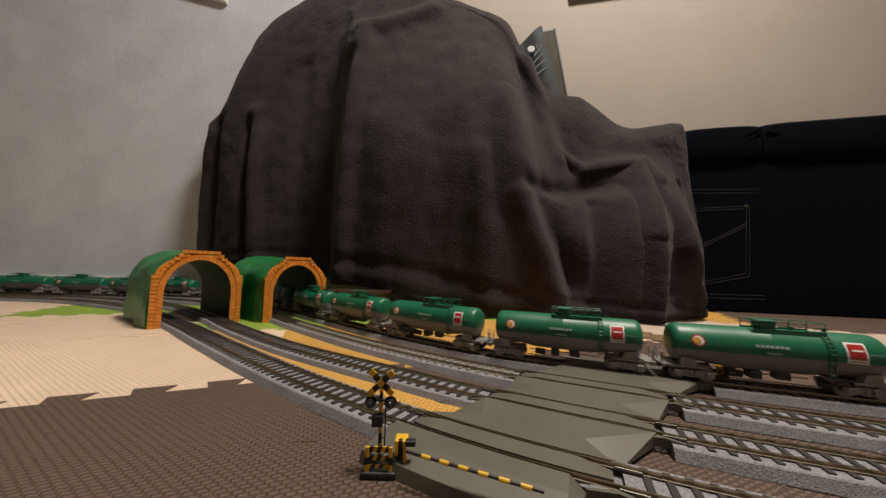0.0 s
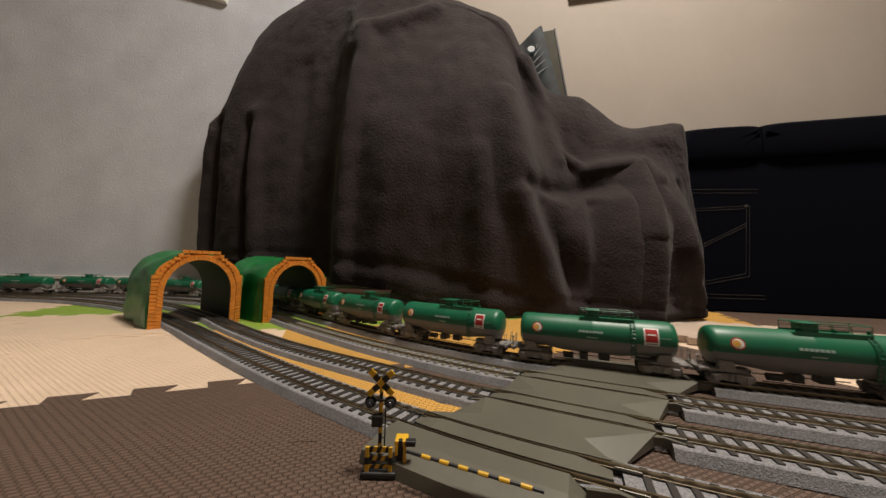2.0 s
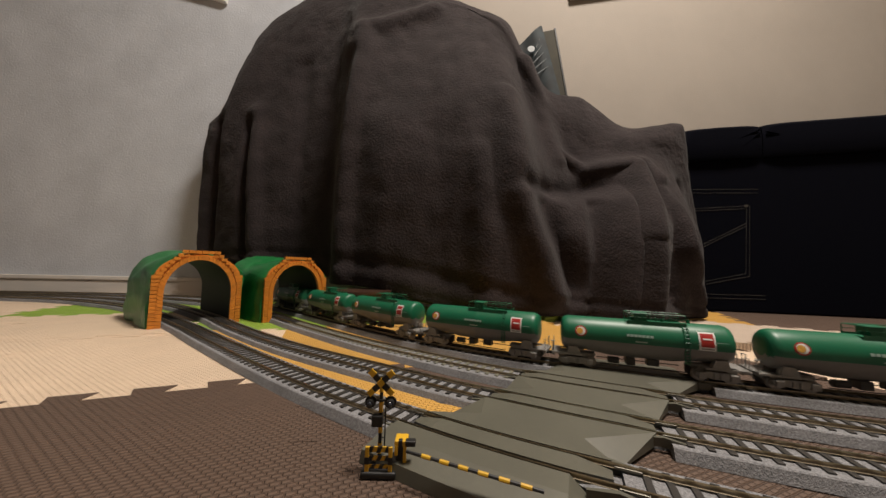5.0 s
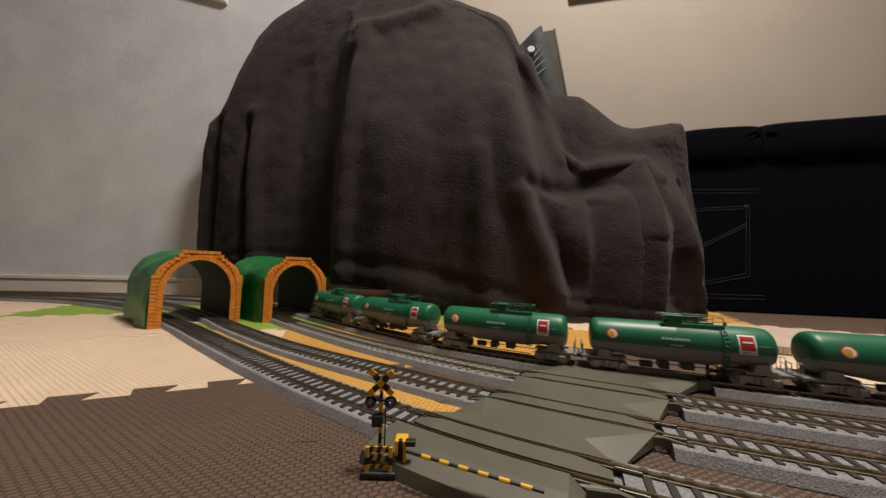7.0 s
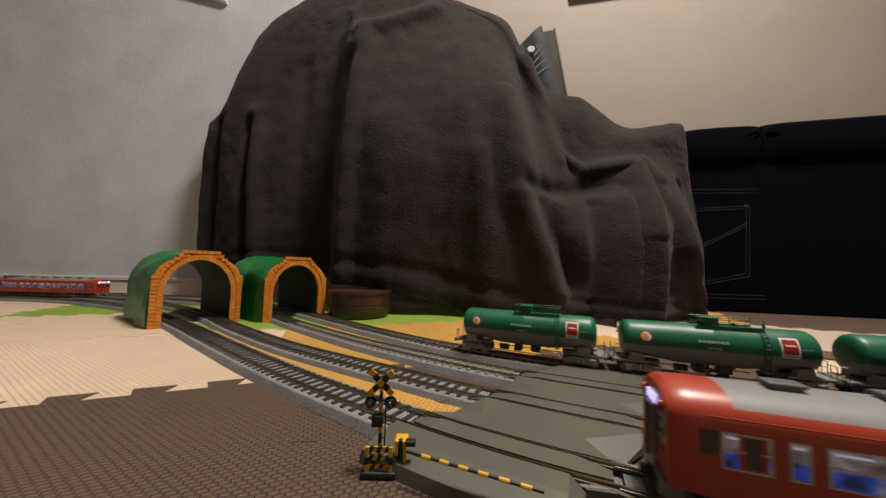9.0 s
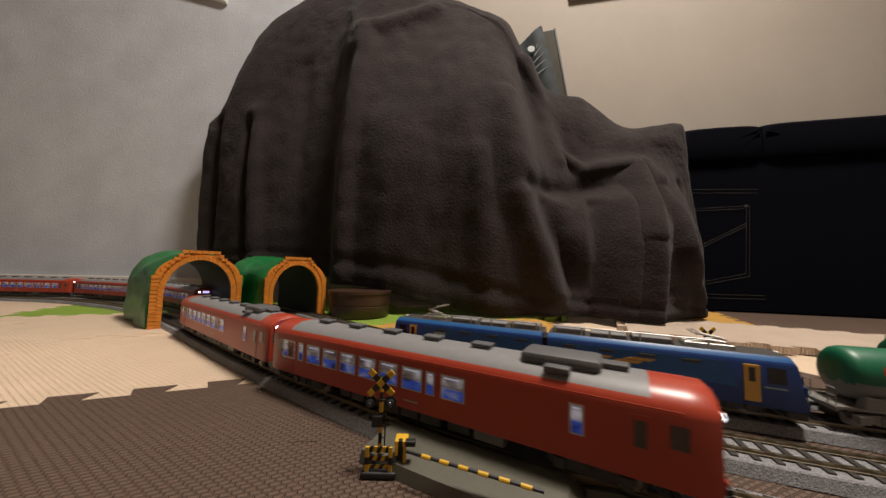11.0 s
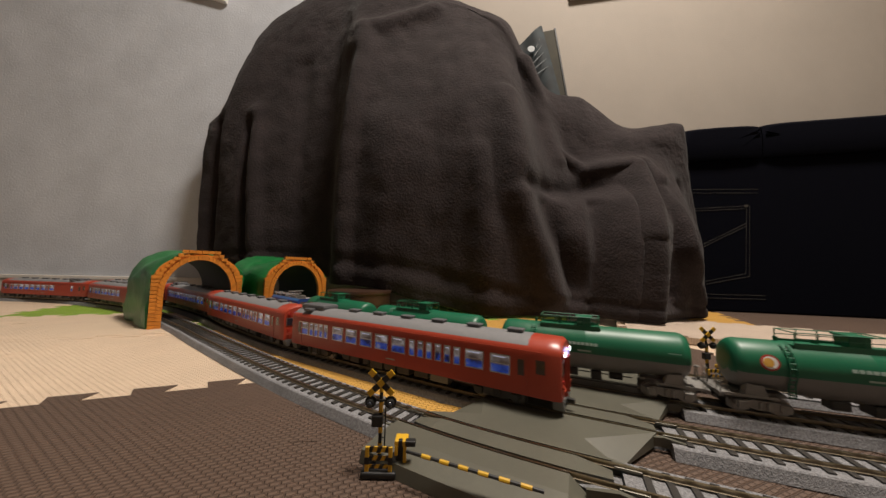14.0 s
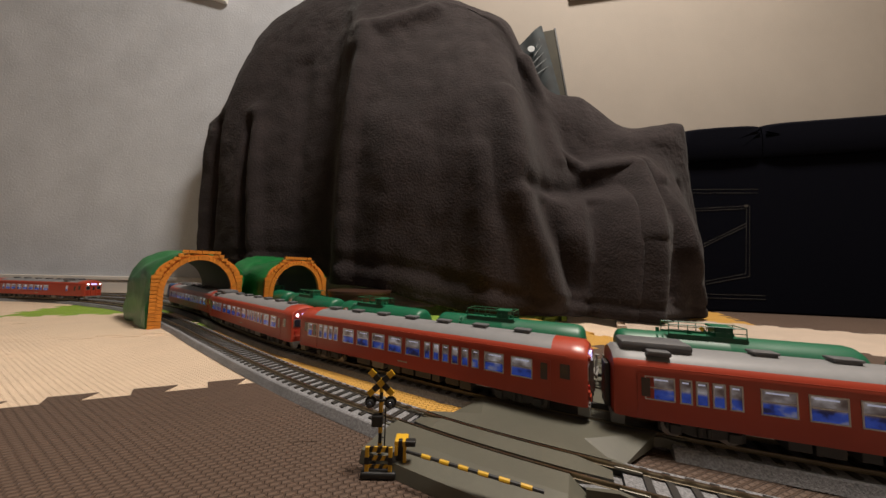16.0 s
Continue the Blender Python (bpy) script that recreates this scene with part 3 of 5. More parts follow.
# ---- blanket over a chair ----
# ribs of the drape, edge to edge: hem, shoulder and crest, each x, y, z
RIBS = [
    (-0.749, 0.932, 0.102, -0.759, 0.932, 0.44, -0.754, 0.951, 0.558),
    (-0.7, 0.913, 0.103, -0.692, 0.895, 0.462, -0.691, 0.932, 0.612),
    (-0.571, 0.867, 0.105, -0.616, 0.885, 0.566, -0.612, 0.96, 0.881),
    (-0.436, 0.857, 0.092, -0.484, 0.895, 0.719, -0.485, 0.979, 1.015),
    (-0.326, 0.848, 0.079, -0.333, 0.876, 0.728, -0.342, 0.979, 1.079),
    (-0.261, 0.746, 0.068, -0.255, 0.82, 0.792, -0.2, 0.951, 1.065),
    (-0.107, 0.704, 0.048, -0.105, 0.839, 0.815, -0.055, 0.932, 1.002),
    (0.024, 0.69, 0.016, 0.062, 0.848, 0.841, 0.056, 0.904, 0.935),
]
RIBS += [
    (0.125, 0.685, 0.004, 0.168, 0.848, 0.72, 0.168, 0.895, 0.877),
    (0.242, 0.713, 0.004, 0.283, 0.857, 0.513, 0.295, 0.904, 0.679),
    (0.325, 0.708, 0.004, 0.36, 0.839, 0.411, 0.434, 0.932, 0.652),
    (0.376, 0.671, 0.004, 0.446, 0.811, 0.407, 0.548, 0.913, 0.555),
    (0.414, 0.652, 0.004, 0.518, 0.802, 0.405, 0.634, 0.885, 0.548),
    (0.468, 0.662, 0.004, 0.58, 0.802, 0.414, 0.669, 0.857, 0.543),
    (0.597, 0.727, 0.005, 0.639, 0.811, 0.364, 0.683, 0.848, 0.52),
    (0.727, 0.857, 0.016, 0.724, 0.853, 0.199, 0.693, 0.853, 0.411),
]
# folds: from x, z to x, z; how far it stands out or in; its width
FOLDS = [
    (-0.264, 0.684, -0.286, 0.37, -0.022, 0.024),
    (-0.286, 0.37, -0.293, 0.095, -0.022, 0.026),
    (-0.231, 0.775, -0.252, 0.354, 0.026, 0.03),
    (-0.252, 0.354, -0.25, 0.082, 0.024, 0.03),
    (-0.582, 0.53, -0.566, 0.137, -0.024, 0.014),
    (-0.563, 0.566, -0.533, 0.138, 0.016, 0.022),
    (-0.696, 0.545, -0.71, 0.154, -0.024, 0.016),
    (0.151, 0.831, 0.16, 0.556, 0.022, 0.05),
    (0.16, 0.556, 0.179, 0.293, 0.04, 0.045),
    (0.179, 0.293, 0.261, 0.055, 0.046, 0.038),
    (0.238, 0.735, 0.314, 0.419, 0.026, 0.03),
    (0.196, 0.304, 0.338, 0.313, -0.03, 0.03),
    (0.224, 0.262, 0.3, 0.083, -0.034, 0.045),
    (0.317, 0.439, 0.381, 0.386, 0.026, 0.018),
    (0.381, 0.386, 0.502, 0.402, 0.028, 0.02),
    (0.321, 0.312, 0.438, 0.325, -0.03, 0.03),
]
FOLDS += [
    (0.504, 0.394, 0.453, 0.19, 0.034, 0.024),
    (0.453, 0.19, 0.444, 0.01, 0.026, 0.024),
    (0.524, 0.401, 0.54, 0.168, 0.026, 0.02),
    (0.54, 0.168, 0.617, 0.006, 0.024, 0.018),
    (0.633, 0.346, 0.589, 0.102, -0.022, 0.016),
    (0.378, 0.269, 0.356, 0.003, -0.026, 0.028),
    (0.311, 0.192, 0.307, -0.002, 0.012, 0.03),
    (-0.231, 0.775, -0.041, 0.876, 0.02, 0.026),
    (-0.144, 0.462, -0.136, 0.073, 0.012, 0.05),
    (0.002, 0.428, -0.015, 0.038, -0.014, 0.05),
    (0.08, 0.383, 0.106, 0.029, 0.012, 0.03),
    (-0.437, 0.716, -0.405, 0.124, -0.012, 0.03),
    (0.537, 0.315, 0.501, 0.063, -0.022, 0.02),
    (0.449, 0.316, 0.391, 0.013, 0.016, 0.018),
]


def make_blanket():
    cols = []
    for hx, hy, hz, sx, sy, sz, tx, ty, tz in RIBS:
        mx, my, mz = hx * 0.5 + sx * 0.5, hy * 0.90 + sy * 0.10 - 0.006, hz * 0.5 + sz * 0.5
        ux, uy, uz = sx * 0.5 + tx * 0.5, sy * 0.62 + ty * 0.38, sz * 0.36 + tz * 0.64
        cols.append([(hx, hy, hz), (mx, my, mz), (sx, sy, sz), (ux, uy, uz), (tx, ty, tz), (tx, ty + 0.06, tz - 0.03)])

    def spline(p, count):
        p = np.array(p)
        p = np.vstack([2 * p[0] - p[1], p, 2 * p[-1] - p[-2]])
        out = []
        for q in np.linspace(0, len(p) - 3 - 1e-6, count):
            i, f = int(q), q - int(q)
            a, b, c, d = p[i:i + 4]
            out.append(0.5 * (2 * b + (c - a) * f + (2 * a - 5 * b + 4 * c - d) * f * f + (3 * b - a - 3 * c + d) * f ** 3))
        return np.array(out)

    nv, nu = 190, 330
    ribs = np.array([spline(c, nv) for c in cols])
    grid = np.array([spline(ribs[:, k], nu) for k in range(nv)])
    bm = bmesh.new()
    verts = []
    for k in range(nv):
        row = []
        for i in range(nu):
            x, y, z = grid[k, i]
            out, back = 0.0, 0.0
            for x0, z0, x1, z1, amp, wide in FOLDS:
                dx, dz = x1 - x0, z1 - z0
                t = min(1.0, max(0.0, ((x - x0) * dx + (z - z0) * dz) / (dx * dx + dz * dz)))
                d2 = (x - x0 - t * dx) ** 2 + (z - z0 - t * dz) ** 2
                if d2 < 9 * wide * wide:
                    g = amp * math.exp(-d2 / wide ** 2)
                    out, back = max(out, g), min(back, g)
            push = out + back
            push += 0.008 * noise.noise(Vector((x * 8, z * 4, 2))) + 0.0030 * noise.noise(Vector((x * 30, z * 22, 5))) + 0.0012 * noise.noise(Vector((x * 90, z * 80, 9)))
            if 5 <= k <= 7 or k == 1:
                push -= 0.004
            v = Vector((x, y, z)) + Vector((0.25 * x, -1, 0.1 if z > 0.6 else 0)).normalized() * push
            z_floor = 0.004
            row.append(bm.verts.new((v.x, v.y, max(z_floor, v.z + (0.010 * noise.noise(Vector((x * 9, 0, 0))) if k < 3 and x < 0.0 else 0)))))
        verts.append(row)
    for a, b in zip(verts, verts[1:]):
        for i in range(nu - 1):
            bm.faces.new((a[i], a[i + 1], b[i + 1], b[i]))
    ob = part("blanket", bm, "blanket", None, smooth=False)
    for f in ob.data.polygons:
        f.use_smooth = True
    so = ob.modifiers.new("thickness", "SOLIDIFY")
    so.thickness, so.offset = 0.006, 1.0
    return ob


blanket = tagged(make_blanket(), "dark grey brown fleece blanket draped over a chair, touching the floor", "blanket")

tub = tagged(empty("tub"), "dark brown round tub standing under the blanket", "tub")
bm = bmesh.new()
seg = 48
prof = [(0.0, 0.0), (0.074, 0.0), (0.078, 0.006), (0.080, 0.030), (0.0785, 0.031), (0.0785, 0.033), (0.080, 0.034), (0.081, 0.060), (0.0835, 0.062), (0.0835, 0.068), (0.0, 0.068)]
rings = [[bm.verts.new((r * math.cos(2 * math.pi * i / seg), r * math.sin(2 * math.pi * i / seg), z)) for i in range(seg)] for r, z in prof[1:-1]]
for a, b in zip(rings, rings[1:]):
    for i in range(seg):
        bm.faces.new((a[i], a[(i + 1) % seg], b[(i + 1) % seg], b[i]))
bm.faces.new(rings[0][::-1])
bm.faces.new(rings[-1])
part("body", bm, "tub", tub, smooth=True)
tub.matrix_world = pose(-0.1817, 0.6757, 0) @ Matrix.Scale(0.82, 4)

# the things stuck between the chair and the wall
bag = tagged(empty("picture_bag"), "glossy dark teal paper bag with a pale moon print", "paper bag")
bm = bmesh.new()
for i in range(9):
    for j in range(2):
        bm.verts.new((-0.105 + 0.0131 * i, 0.010 * math.sin(i * 0.75) + 0.006 * j, 0))
bm.verts.ensure_lookup_table()
base = list(bm.verts)
top = [bm.verts.new((v.co.x + 0.0 + 0.02 * 0, v.co.y + 0.045, 0.38 + 0.055 * (v.co.x + 0.105) / 0.105)) for v in base]
for i in range(8):
    for a, b in ((base, top),):
        bm.faces.new((a[2 * i], a[2 * i + 2], b[2 * i + 2], b[2 * i]))
        bm.faces.new((a[2 * i + 1], b[2 * i + 1], b[2 * i + 3], a[2 * i + 3]))
        bm.faces.new((b[2 * i], b[2 * i + 2], b[2 * i + 3], b[2 * i + 1]))
for i in (0, 8):
    bm.faces.new((base[2 * i], top[2 * i], top[2 * i + 1], base[2 * i + 1]))
part("bag_sheet", bm, "poster_teal", bag, smooth=True)
bm = bmesh.new()
bmesh.ops.create_circle(bm, cap_ends=True, segments=24, radius=0.012, matrix=pose(-0.055, 0.0295, 0.352, 83))
part("moon_print", bm, "poster_pale", bag)
for k in range(5):
    bm = bmesh.new()
    z = 0.24 + 0.028 * k
    side_plate(bm, [(-0.085 + 0.012 * k, z), (-0.02, z + 0.030), (-0.018, z + 0.033), (-0.085 + 0.012 * k, z + 0.004)], 0.0, 0.001)
    b = part("brush_line", bm, "poster_pale", bag)
    b.location = (0, -0.012 + 0.117 * (z + 0.01), 0)
bag.matrix_world = pose(0.4129, 0.9506, 0.5294, 0, -11.4, -4) @ Matrix.Scale(1.03, 4)
board = tagged(empty("leaning_board"), "thin board with a mottled olive print and black edge", "board")
part("panel", boxm(-0.033, 0.020, 0, 0.004, 0, 0.43), "poster_olive", board)
part("edging", boxm(0.020, 0.026, -0.002, 0.006, 0, 0.435, 0.001), "black", board)
board.matrix_world = pose(0.4269, 1.0159, 0.5294, 0, -9, -4) @ Matrix.Scale(1.03, 4)

for name, x, y, ang, x0, x1, z0 in (("wall_picture", -0.8025, 1.0327, 6, -0.5, 0.0, 1.0466), ("wall_picture", 0.4744, 1.1147, 0.5, 0.0, 0.5, 1.172)):
    w = tagged(empty(name), "white framed picture hung on the wall", "picture")
    part("frame", boxm(x0, x1, -0.016, -0.001, z0, z0 + 0.02, 0.002), "white", w)
    part("frame", boxm(x0, x1, -0.016, -0.001, z0 + 0.38, z0 + 0.40, 0.002), "white", w)
    for xx in (x0, x1 - 0.02):
        part("frame", boxm(xx, xx + 0.02, -0.0158, -0.0012, z0 + 0.02, z0 + 0.38, 0.002), "white", w)
    part("sheet", boxm(x0 + 0.02, x1 - 0.02, -0.010, -0.001, z0 + 0.02, z0 + 0.38), "wall_beige", w)
    w.matrix_world = pose(x, y, z0, 0, 10 if x < 0 else -10, ang) @ Matrix.Translation((0, 0, -z0))

# ---- denim bench ----
bench = tagged(empty("denim_bench"), "storage bench covered in dark denim with stitched pockets", "bench")
part("body", boxm(0.06, 1.15, 0.006, 0.125, 0, 0.425, 0.006), "denim", bench)
for x0, x1 in ((0.06, 0.2415), (0.2445, 0.72), (0.723, 1.16)):
    bm = bmesh.new()
    nx = max(8, int((x1 - x0) / 0.012))
    rows = []
    for i in range(nx + 1):
        x = x0 + (x1 - x0) * i / nx
        e = min(x - x0, x1 - x)
        sag = 0.006 * math.exp(-e / 0.02)
        wav = 0.0025 * noise.noise(Vector((x * 18, 3, 0)))
        rows.append([bm.verts.new((x, yy + wav, zz)) for yy, zz in ((0.006, 0.423), (-0.006 + sag, 0.421), (-0.010 + sag, 0.43), (-0.012 + sag, 0.47), (-0.008 + sag, 0.507 - sag), (0.004, 0.516 - sag), (0.13, 0.518), (0.13, 0.423))])
    for a, b in zip(rows, rows[1:]):
        for k in range(8):
            bm.faces.new((a[k], a[(k + 1) % 8], b[(k + 1) % 8], b[k]))
    bm.faces.new(rows[0])
    bm.faces.new(rows[-1])
    part("lid_pad", bm, "denim", bench, smooth=True)
for k, (xa, xb) in enumerate(((0.14, 0.246),)):
    bm = bmesh.new()
    for sx in (-1, 1):
        for a, b in (((0.19, 0.475), (0.236, 0.496)), ((0.20, 0.455), (0.236, 0.486)), ((0.25, 0.49), (0.31, 0.468)), ((0.25, 0.483), (0.33, 0.462))):
            rod(bm, (a[0], -0.0085, a[1]), (b[0], -0.0085, b[1]), 0.0022, 5)
    part("pinched_crease", bm, "denim", bench)


def stitches(pts, gap=0.0075):
    bm = bmesh.new()
    for (xa, za), (xb, zb) in zip(pts, pts[1:]):
        L = math.hypot(xb - xa, zb - za)
        n = max(1, int(L / gap))
        for i in range(n):
            f, g = i / n, (i + 0.68) / n
            rod(bm, (xa + (xb - xa) * f, 0.0052, za + (zb - za) * f), (xa + (xb - xa) * g, 0.0052, za + (zb - za) * g), 0.0006, 4)
    return bm


for dz in (0.0, 0.010):
    part("seam_stitching", stitches([(0.0, 0.344 - dz), (0.235, 0.335 - dz)]), "thread", bench)
    part("seam_stitching", stitches([(0.0, 0.036 + dz), (0.24, 0.038 + dz)]), "thread", bench)
for d in (0.0, 0.0075):
    part("pocket_stitching", stitches([(0.0, 0.284 - d), (0.213 - d, 0.290 - d), (0.205 - d, 0.098 + d), (0.095, 0.072 + d), (0.0, 0.10 + d)]), "thread", bench)
    part("pocket_stitching", stitches([(0.0, 0.215 - d), (0.09, 0.178 - d), (0.205, 0.243 - d)]), "thread", bench)
part("rivet", rod(bmesh.new(), (0.205, 0.007, 0.290), (0.205, 0.003, 0.290), 0.004, 12), "thread", bench, "small dull rivet")
bench.matrix_world = pose(0.6813, 0.9357, 0, 0, 0, -14.0) @ Matrix.Scale(1.09, 4)


# ---- crossing signals ----
def striped(bm, a, b, w, d, n, first=0):
    """A board from a to b in the plane y = a.y, banded in two colours."""
    a, b = Vector(a), Vector(b)
    e = (b - a).normalized()
    s = Vector((-e.z, 0, e.x)) * (w / 2)
    for i in range(n):
        p, q = a + (b - a) * (i / n), a + (b - a) * ((i + 1) / n)
        pts = [p - s, q - s, q + s, p + s]
        side_plate(bm, [(v.x, v.z) for v in pts], a.y - d, a.y, mi=(i + first) % 2)
    return bm


def make_signal(m, arm):
    t = tagged(empty("crossing_signal"), "yellow and black striped model level crossing signal", "crossing signal", "crossing signals beside the tracks")
    part("base", boxm(-0.0082, 0.0105, -0.0095, 0.006, 0.0, 0.0035, 0.001), "black", t)
    post = part("post", rod(bmesh.new(), (0, 0, 0.003), (0, 0, 0.0500), 0.0010, 10), "black", t)
    for i in range(1, 9, 2):
        part("band", rod(bmesh.new(), (0, 0, 0.003 + 0.0055 * i), (0, 0, 0.003 + 0.0055 * (i + 1)), 0.0012, 10), "yellow", post)
    bm = bmesh.new()
    for i in range(5):
        rod(bm, (0.0025, 0.001, 0.008 + 0.006 * i), (0.0025, 0.001, 0.014 + 0.006 * i), 0.0004, 5)
        rod(bm, (0, 0.001, 0.010 + 0.006 * i), (0.0025, 0.001, 0.010 + 0.006 * i), 0.0003, 5)
    part("ladder", bm, "black", t)
    for k, sx in enumerate((-1, 1)):
        bm = striped(bmesh.new(), (-0.0066 * sx, -0.0012 - 0.0010 * k, 0.0408), (0.0066 * sx, -0.0012 - 0.0010 * k, 0.0534), 0.0033, 0.0010, 5, 0)
        part("cross_board", bm, ["yellow", "black"], t, "yellow board with black bands")
    bm = rod(bmesh.new(), (-0.0058, -0.001, 0.0372), (0.0058, -0.001, 0.0372), 0.0006, 6)
    part("lamp_bracket", bm, "black", t)
    for sx in (-1, 1):
        bm = rod(bmesh.new(), (sx * 0.0056, -0.0008, 0.0365), (sx * 0.0056, -0.0016, 0.0365), 0.0032, 20)
        rod(bm, (sx * 0.0056, 0.001, 0.0365), (sx * 0.0056, -0.005, 0.0365), 0.0021, 14)
        lamp_head = part("lamp_head", bm, "black", t, smooth=True)
        bm = bmesh.new()
        bmesh.ops.create_uvsphere(bm, u_segments=10, v_segments=6, radius=0.0016, matrix=Matrix.Translation((sx * 0.0056, -0.0046, 0.0365)))
        part("lens", bm, "dark_glass", lamp_head, smooth=True)
    part("control_box", boxm(-0.0045, 0.0015, -0.0035, 0.0005, 0.0235, 0.0295, 0.0006), "black", t)
    # guard fence: rails banded aslant, two legs
    for z, h in ((0.0145, 0.0030), (0.0100, 0.0024), (0.0058, 0.0020)):
        rail_ = part("fence_rail", boxm(-0.0062, 0.0084, -0.0078, -0.0070, z - h / 2, z + h / 2, 0.0003), "yellow", t, "yellow fence rail with slanting black bands")
        for q in range(3):
            x = -0.0048 + 0.0044 * q + (0.0012 if h < 0.0022 else 0.0)
            part("band", side_plate(bmesh.new(), [(x, z - h / 2), (x + 0.0022, z - h / 2), (x + 0.0034, z + h / 2), (x + 0.0012, z + h / 2)], -0.0080, -0.0069), "black", rail_)
    for x in (-0.0062, 0.0062):
        post_ = part("fence_post", boxm(x, x + 0.0022, -0.0084, -0.0072, 0.0030, 0.0160, 0.0003), "yellow", t)
        part("band", boxm(x - 0.0001, x + 0.0023, -0.0086, -0.0070, 0.0072, 0.0108), "black", post_)
    machine = part("barrier_machine", boxm(0.0098, 0.0146, -0.0045, 0.001, 0.0035, 0.0178, 0.0005), "black", t)
    part("cap", boxm(0.0090, 0.0160, -0.0062, 0.002, 0.0152, 0.0182, 0.0006), "yellow", machine)
    for x in (0.0092, 0.0138):
        part("stripe", boxm(x, x + 0.0018, -0.0064, -0.0048, 0.0060 if x > 0.012 else 0.0105, 0.0160, 0.0004), "yellow", machine)
    part("band", boxm(0.0112, 0.0134, -0.0065, -0.0040, 0.0150, 0.0186, 0.0003), "black", machine)
    part("foot", boxm(0.0128, 0.0188, -0.0058, 0.001, 0.0, 0.0038, 0.0005), "yellow", machine)
    part("weight", boxm(0.0150, 0.0205, -0.0080, -0.0040, 0.0160, 0.0190, 0.0006), "black", machine)
    if arm:
        a, b = Vector((0.0200, -0.0150, 0.0172)), Vector((0.0790, -0.0386, 0.0161))
        n = 13
        pole = part("barrier_arm", rod(bmesh.new(), a - (b - a) * 0.06, b, 0.00085, 8), "black", t, "lowered barrier arm in black and yellow bands")
        for i in range(1, n, 2):
            part("band", rod(bmesh.new(), a + (b - a) * (i / n), a + (b - a) * ((i + 1) / n), 0.00105, 8), "yellow", pole)
    t.matrix_world = m
    return t


make_signal(pose(-0.0305, 0.1640, 0) @ Matrix.Scale(0.93, 4), True)
make_signal(pose(0.258, 0.2995, 0), False)

# ---- trains ----
PITCH = 0.1645


def wheelset(parent, x, z=0.0055, r=0.0056, gauge=0.0080, name="wheelset"):
    bm = bmesh.new()
    for s in (-1, 1):
        rod(bm, (x, s * gauge, z), (x, s * (gauge + 0.0020), z), r, 20)
        rod(bm, (x, s * (gauge + 0.0020), z), (x, s * (gauge + 0.0026), z), r * 0.72, 16)
        rod(bm, (x, s * (gauge - 0.0008), z), (x, s * gauge, z), r * 1.12, 20)
        rod(bm, (x, s * (gauge + 0.0026), z), (x, s * (gauge + 0.0045), z), r * 0.25, 8)
    rod(bm, (x, -gauge, z), (x, gauge, z), r * 0.25, 8)
    return part(name, bm, "wheel", parent, smooth=True)


def bogie(parent, x, base, material, wide=0.0125):
    """Side frames with axle boxes and springs, and two wheelsets."""
    bm = bmesh.new()
    h = base / 2
    for s in (-1, 1):
        y0, y1 = sorted((s * wide, s * (wide + 0.0022)))
        side_plate(bm, [(x - h - 0.004, 0.0055), (x - h - 0.004, 0.0085), (x - h * 0.5, 0.0098), (x + h * 0.5, 0.0098), (x + h + 0.004, 0.0085), (x + h + 0.004, 0.0055), (x + h - 0.004, 0.0045), (x + h * 0.35, 0.0035), (x - h * 0.35, 0.0035), (x - h + 0.004, 0.0045)], y0, y1)
        for k in (-1, 1):
            box(bm, x + k * h - 0.0028, x + k * h + 0.0028, min(s * wide, s * (wide + 0.0038)), max(s * wide, s * (wide + 0.0038)), 0.0036, 0.0088, 0.0006)
            rod(bm, (x + k * 0.0022, s * (wide + 0.0028), 0.0042), (x + k * 0.0022, s * (wide + 0.0028), 0.0092), 0.0012, 8)
        for k in (-1.45, 1.45):
            box(bm, x + k * h - 0.0006, x + k * h + 0.0012, min(s * 0.008, s * 0.0095), max(s * 0.008, s * 0.0095), 0.002, 0.008)
    box(bm, x - 0.004, x + 0.004, -wide, wide, 0.006, 0.0092)
    b = part("bogie", bm, material, parent)
    wheelset(b, x - h)
    wheelset(b, x + h)
    return b


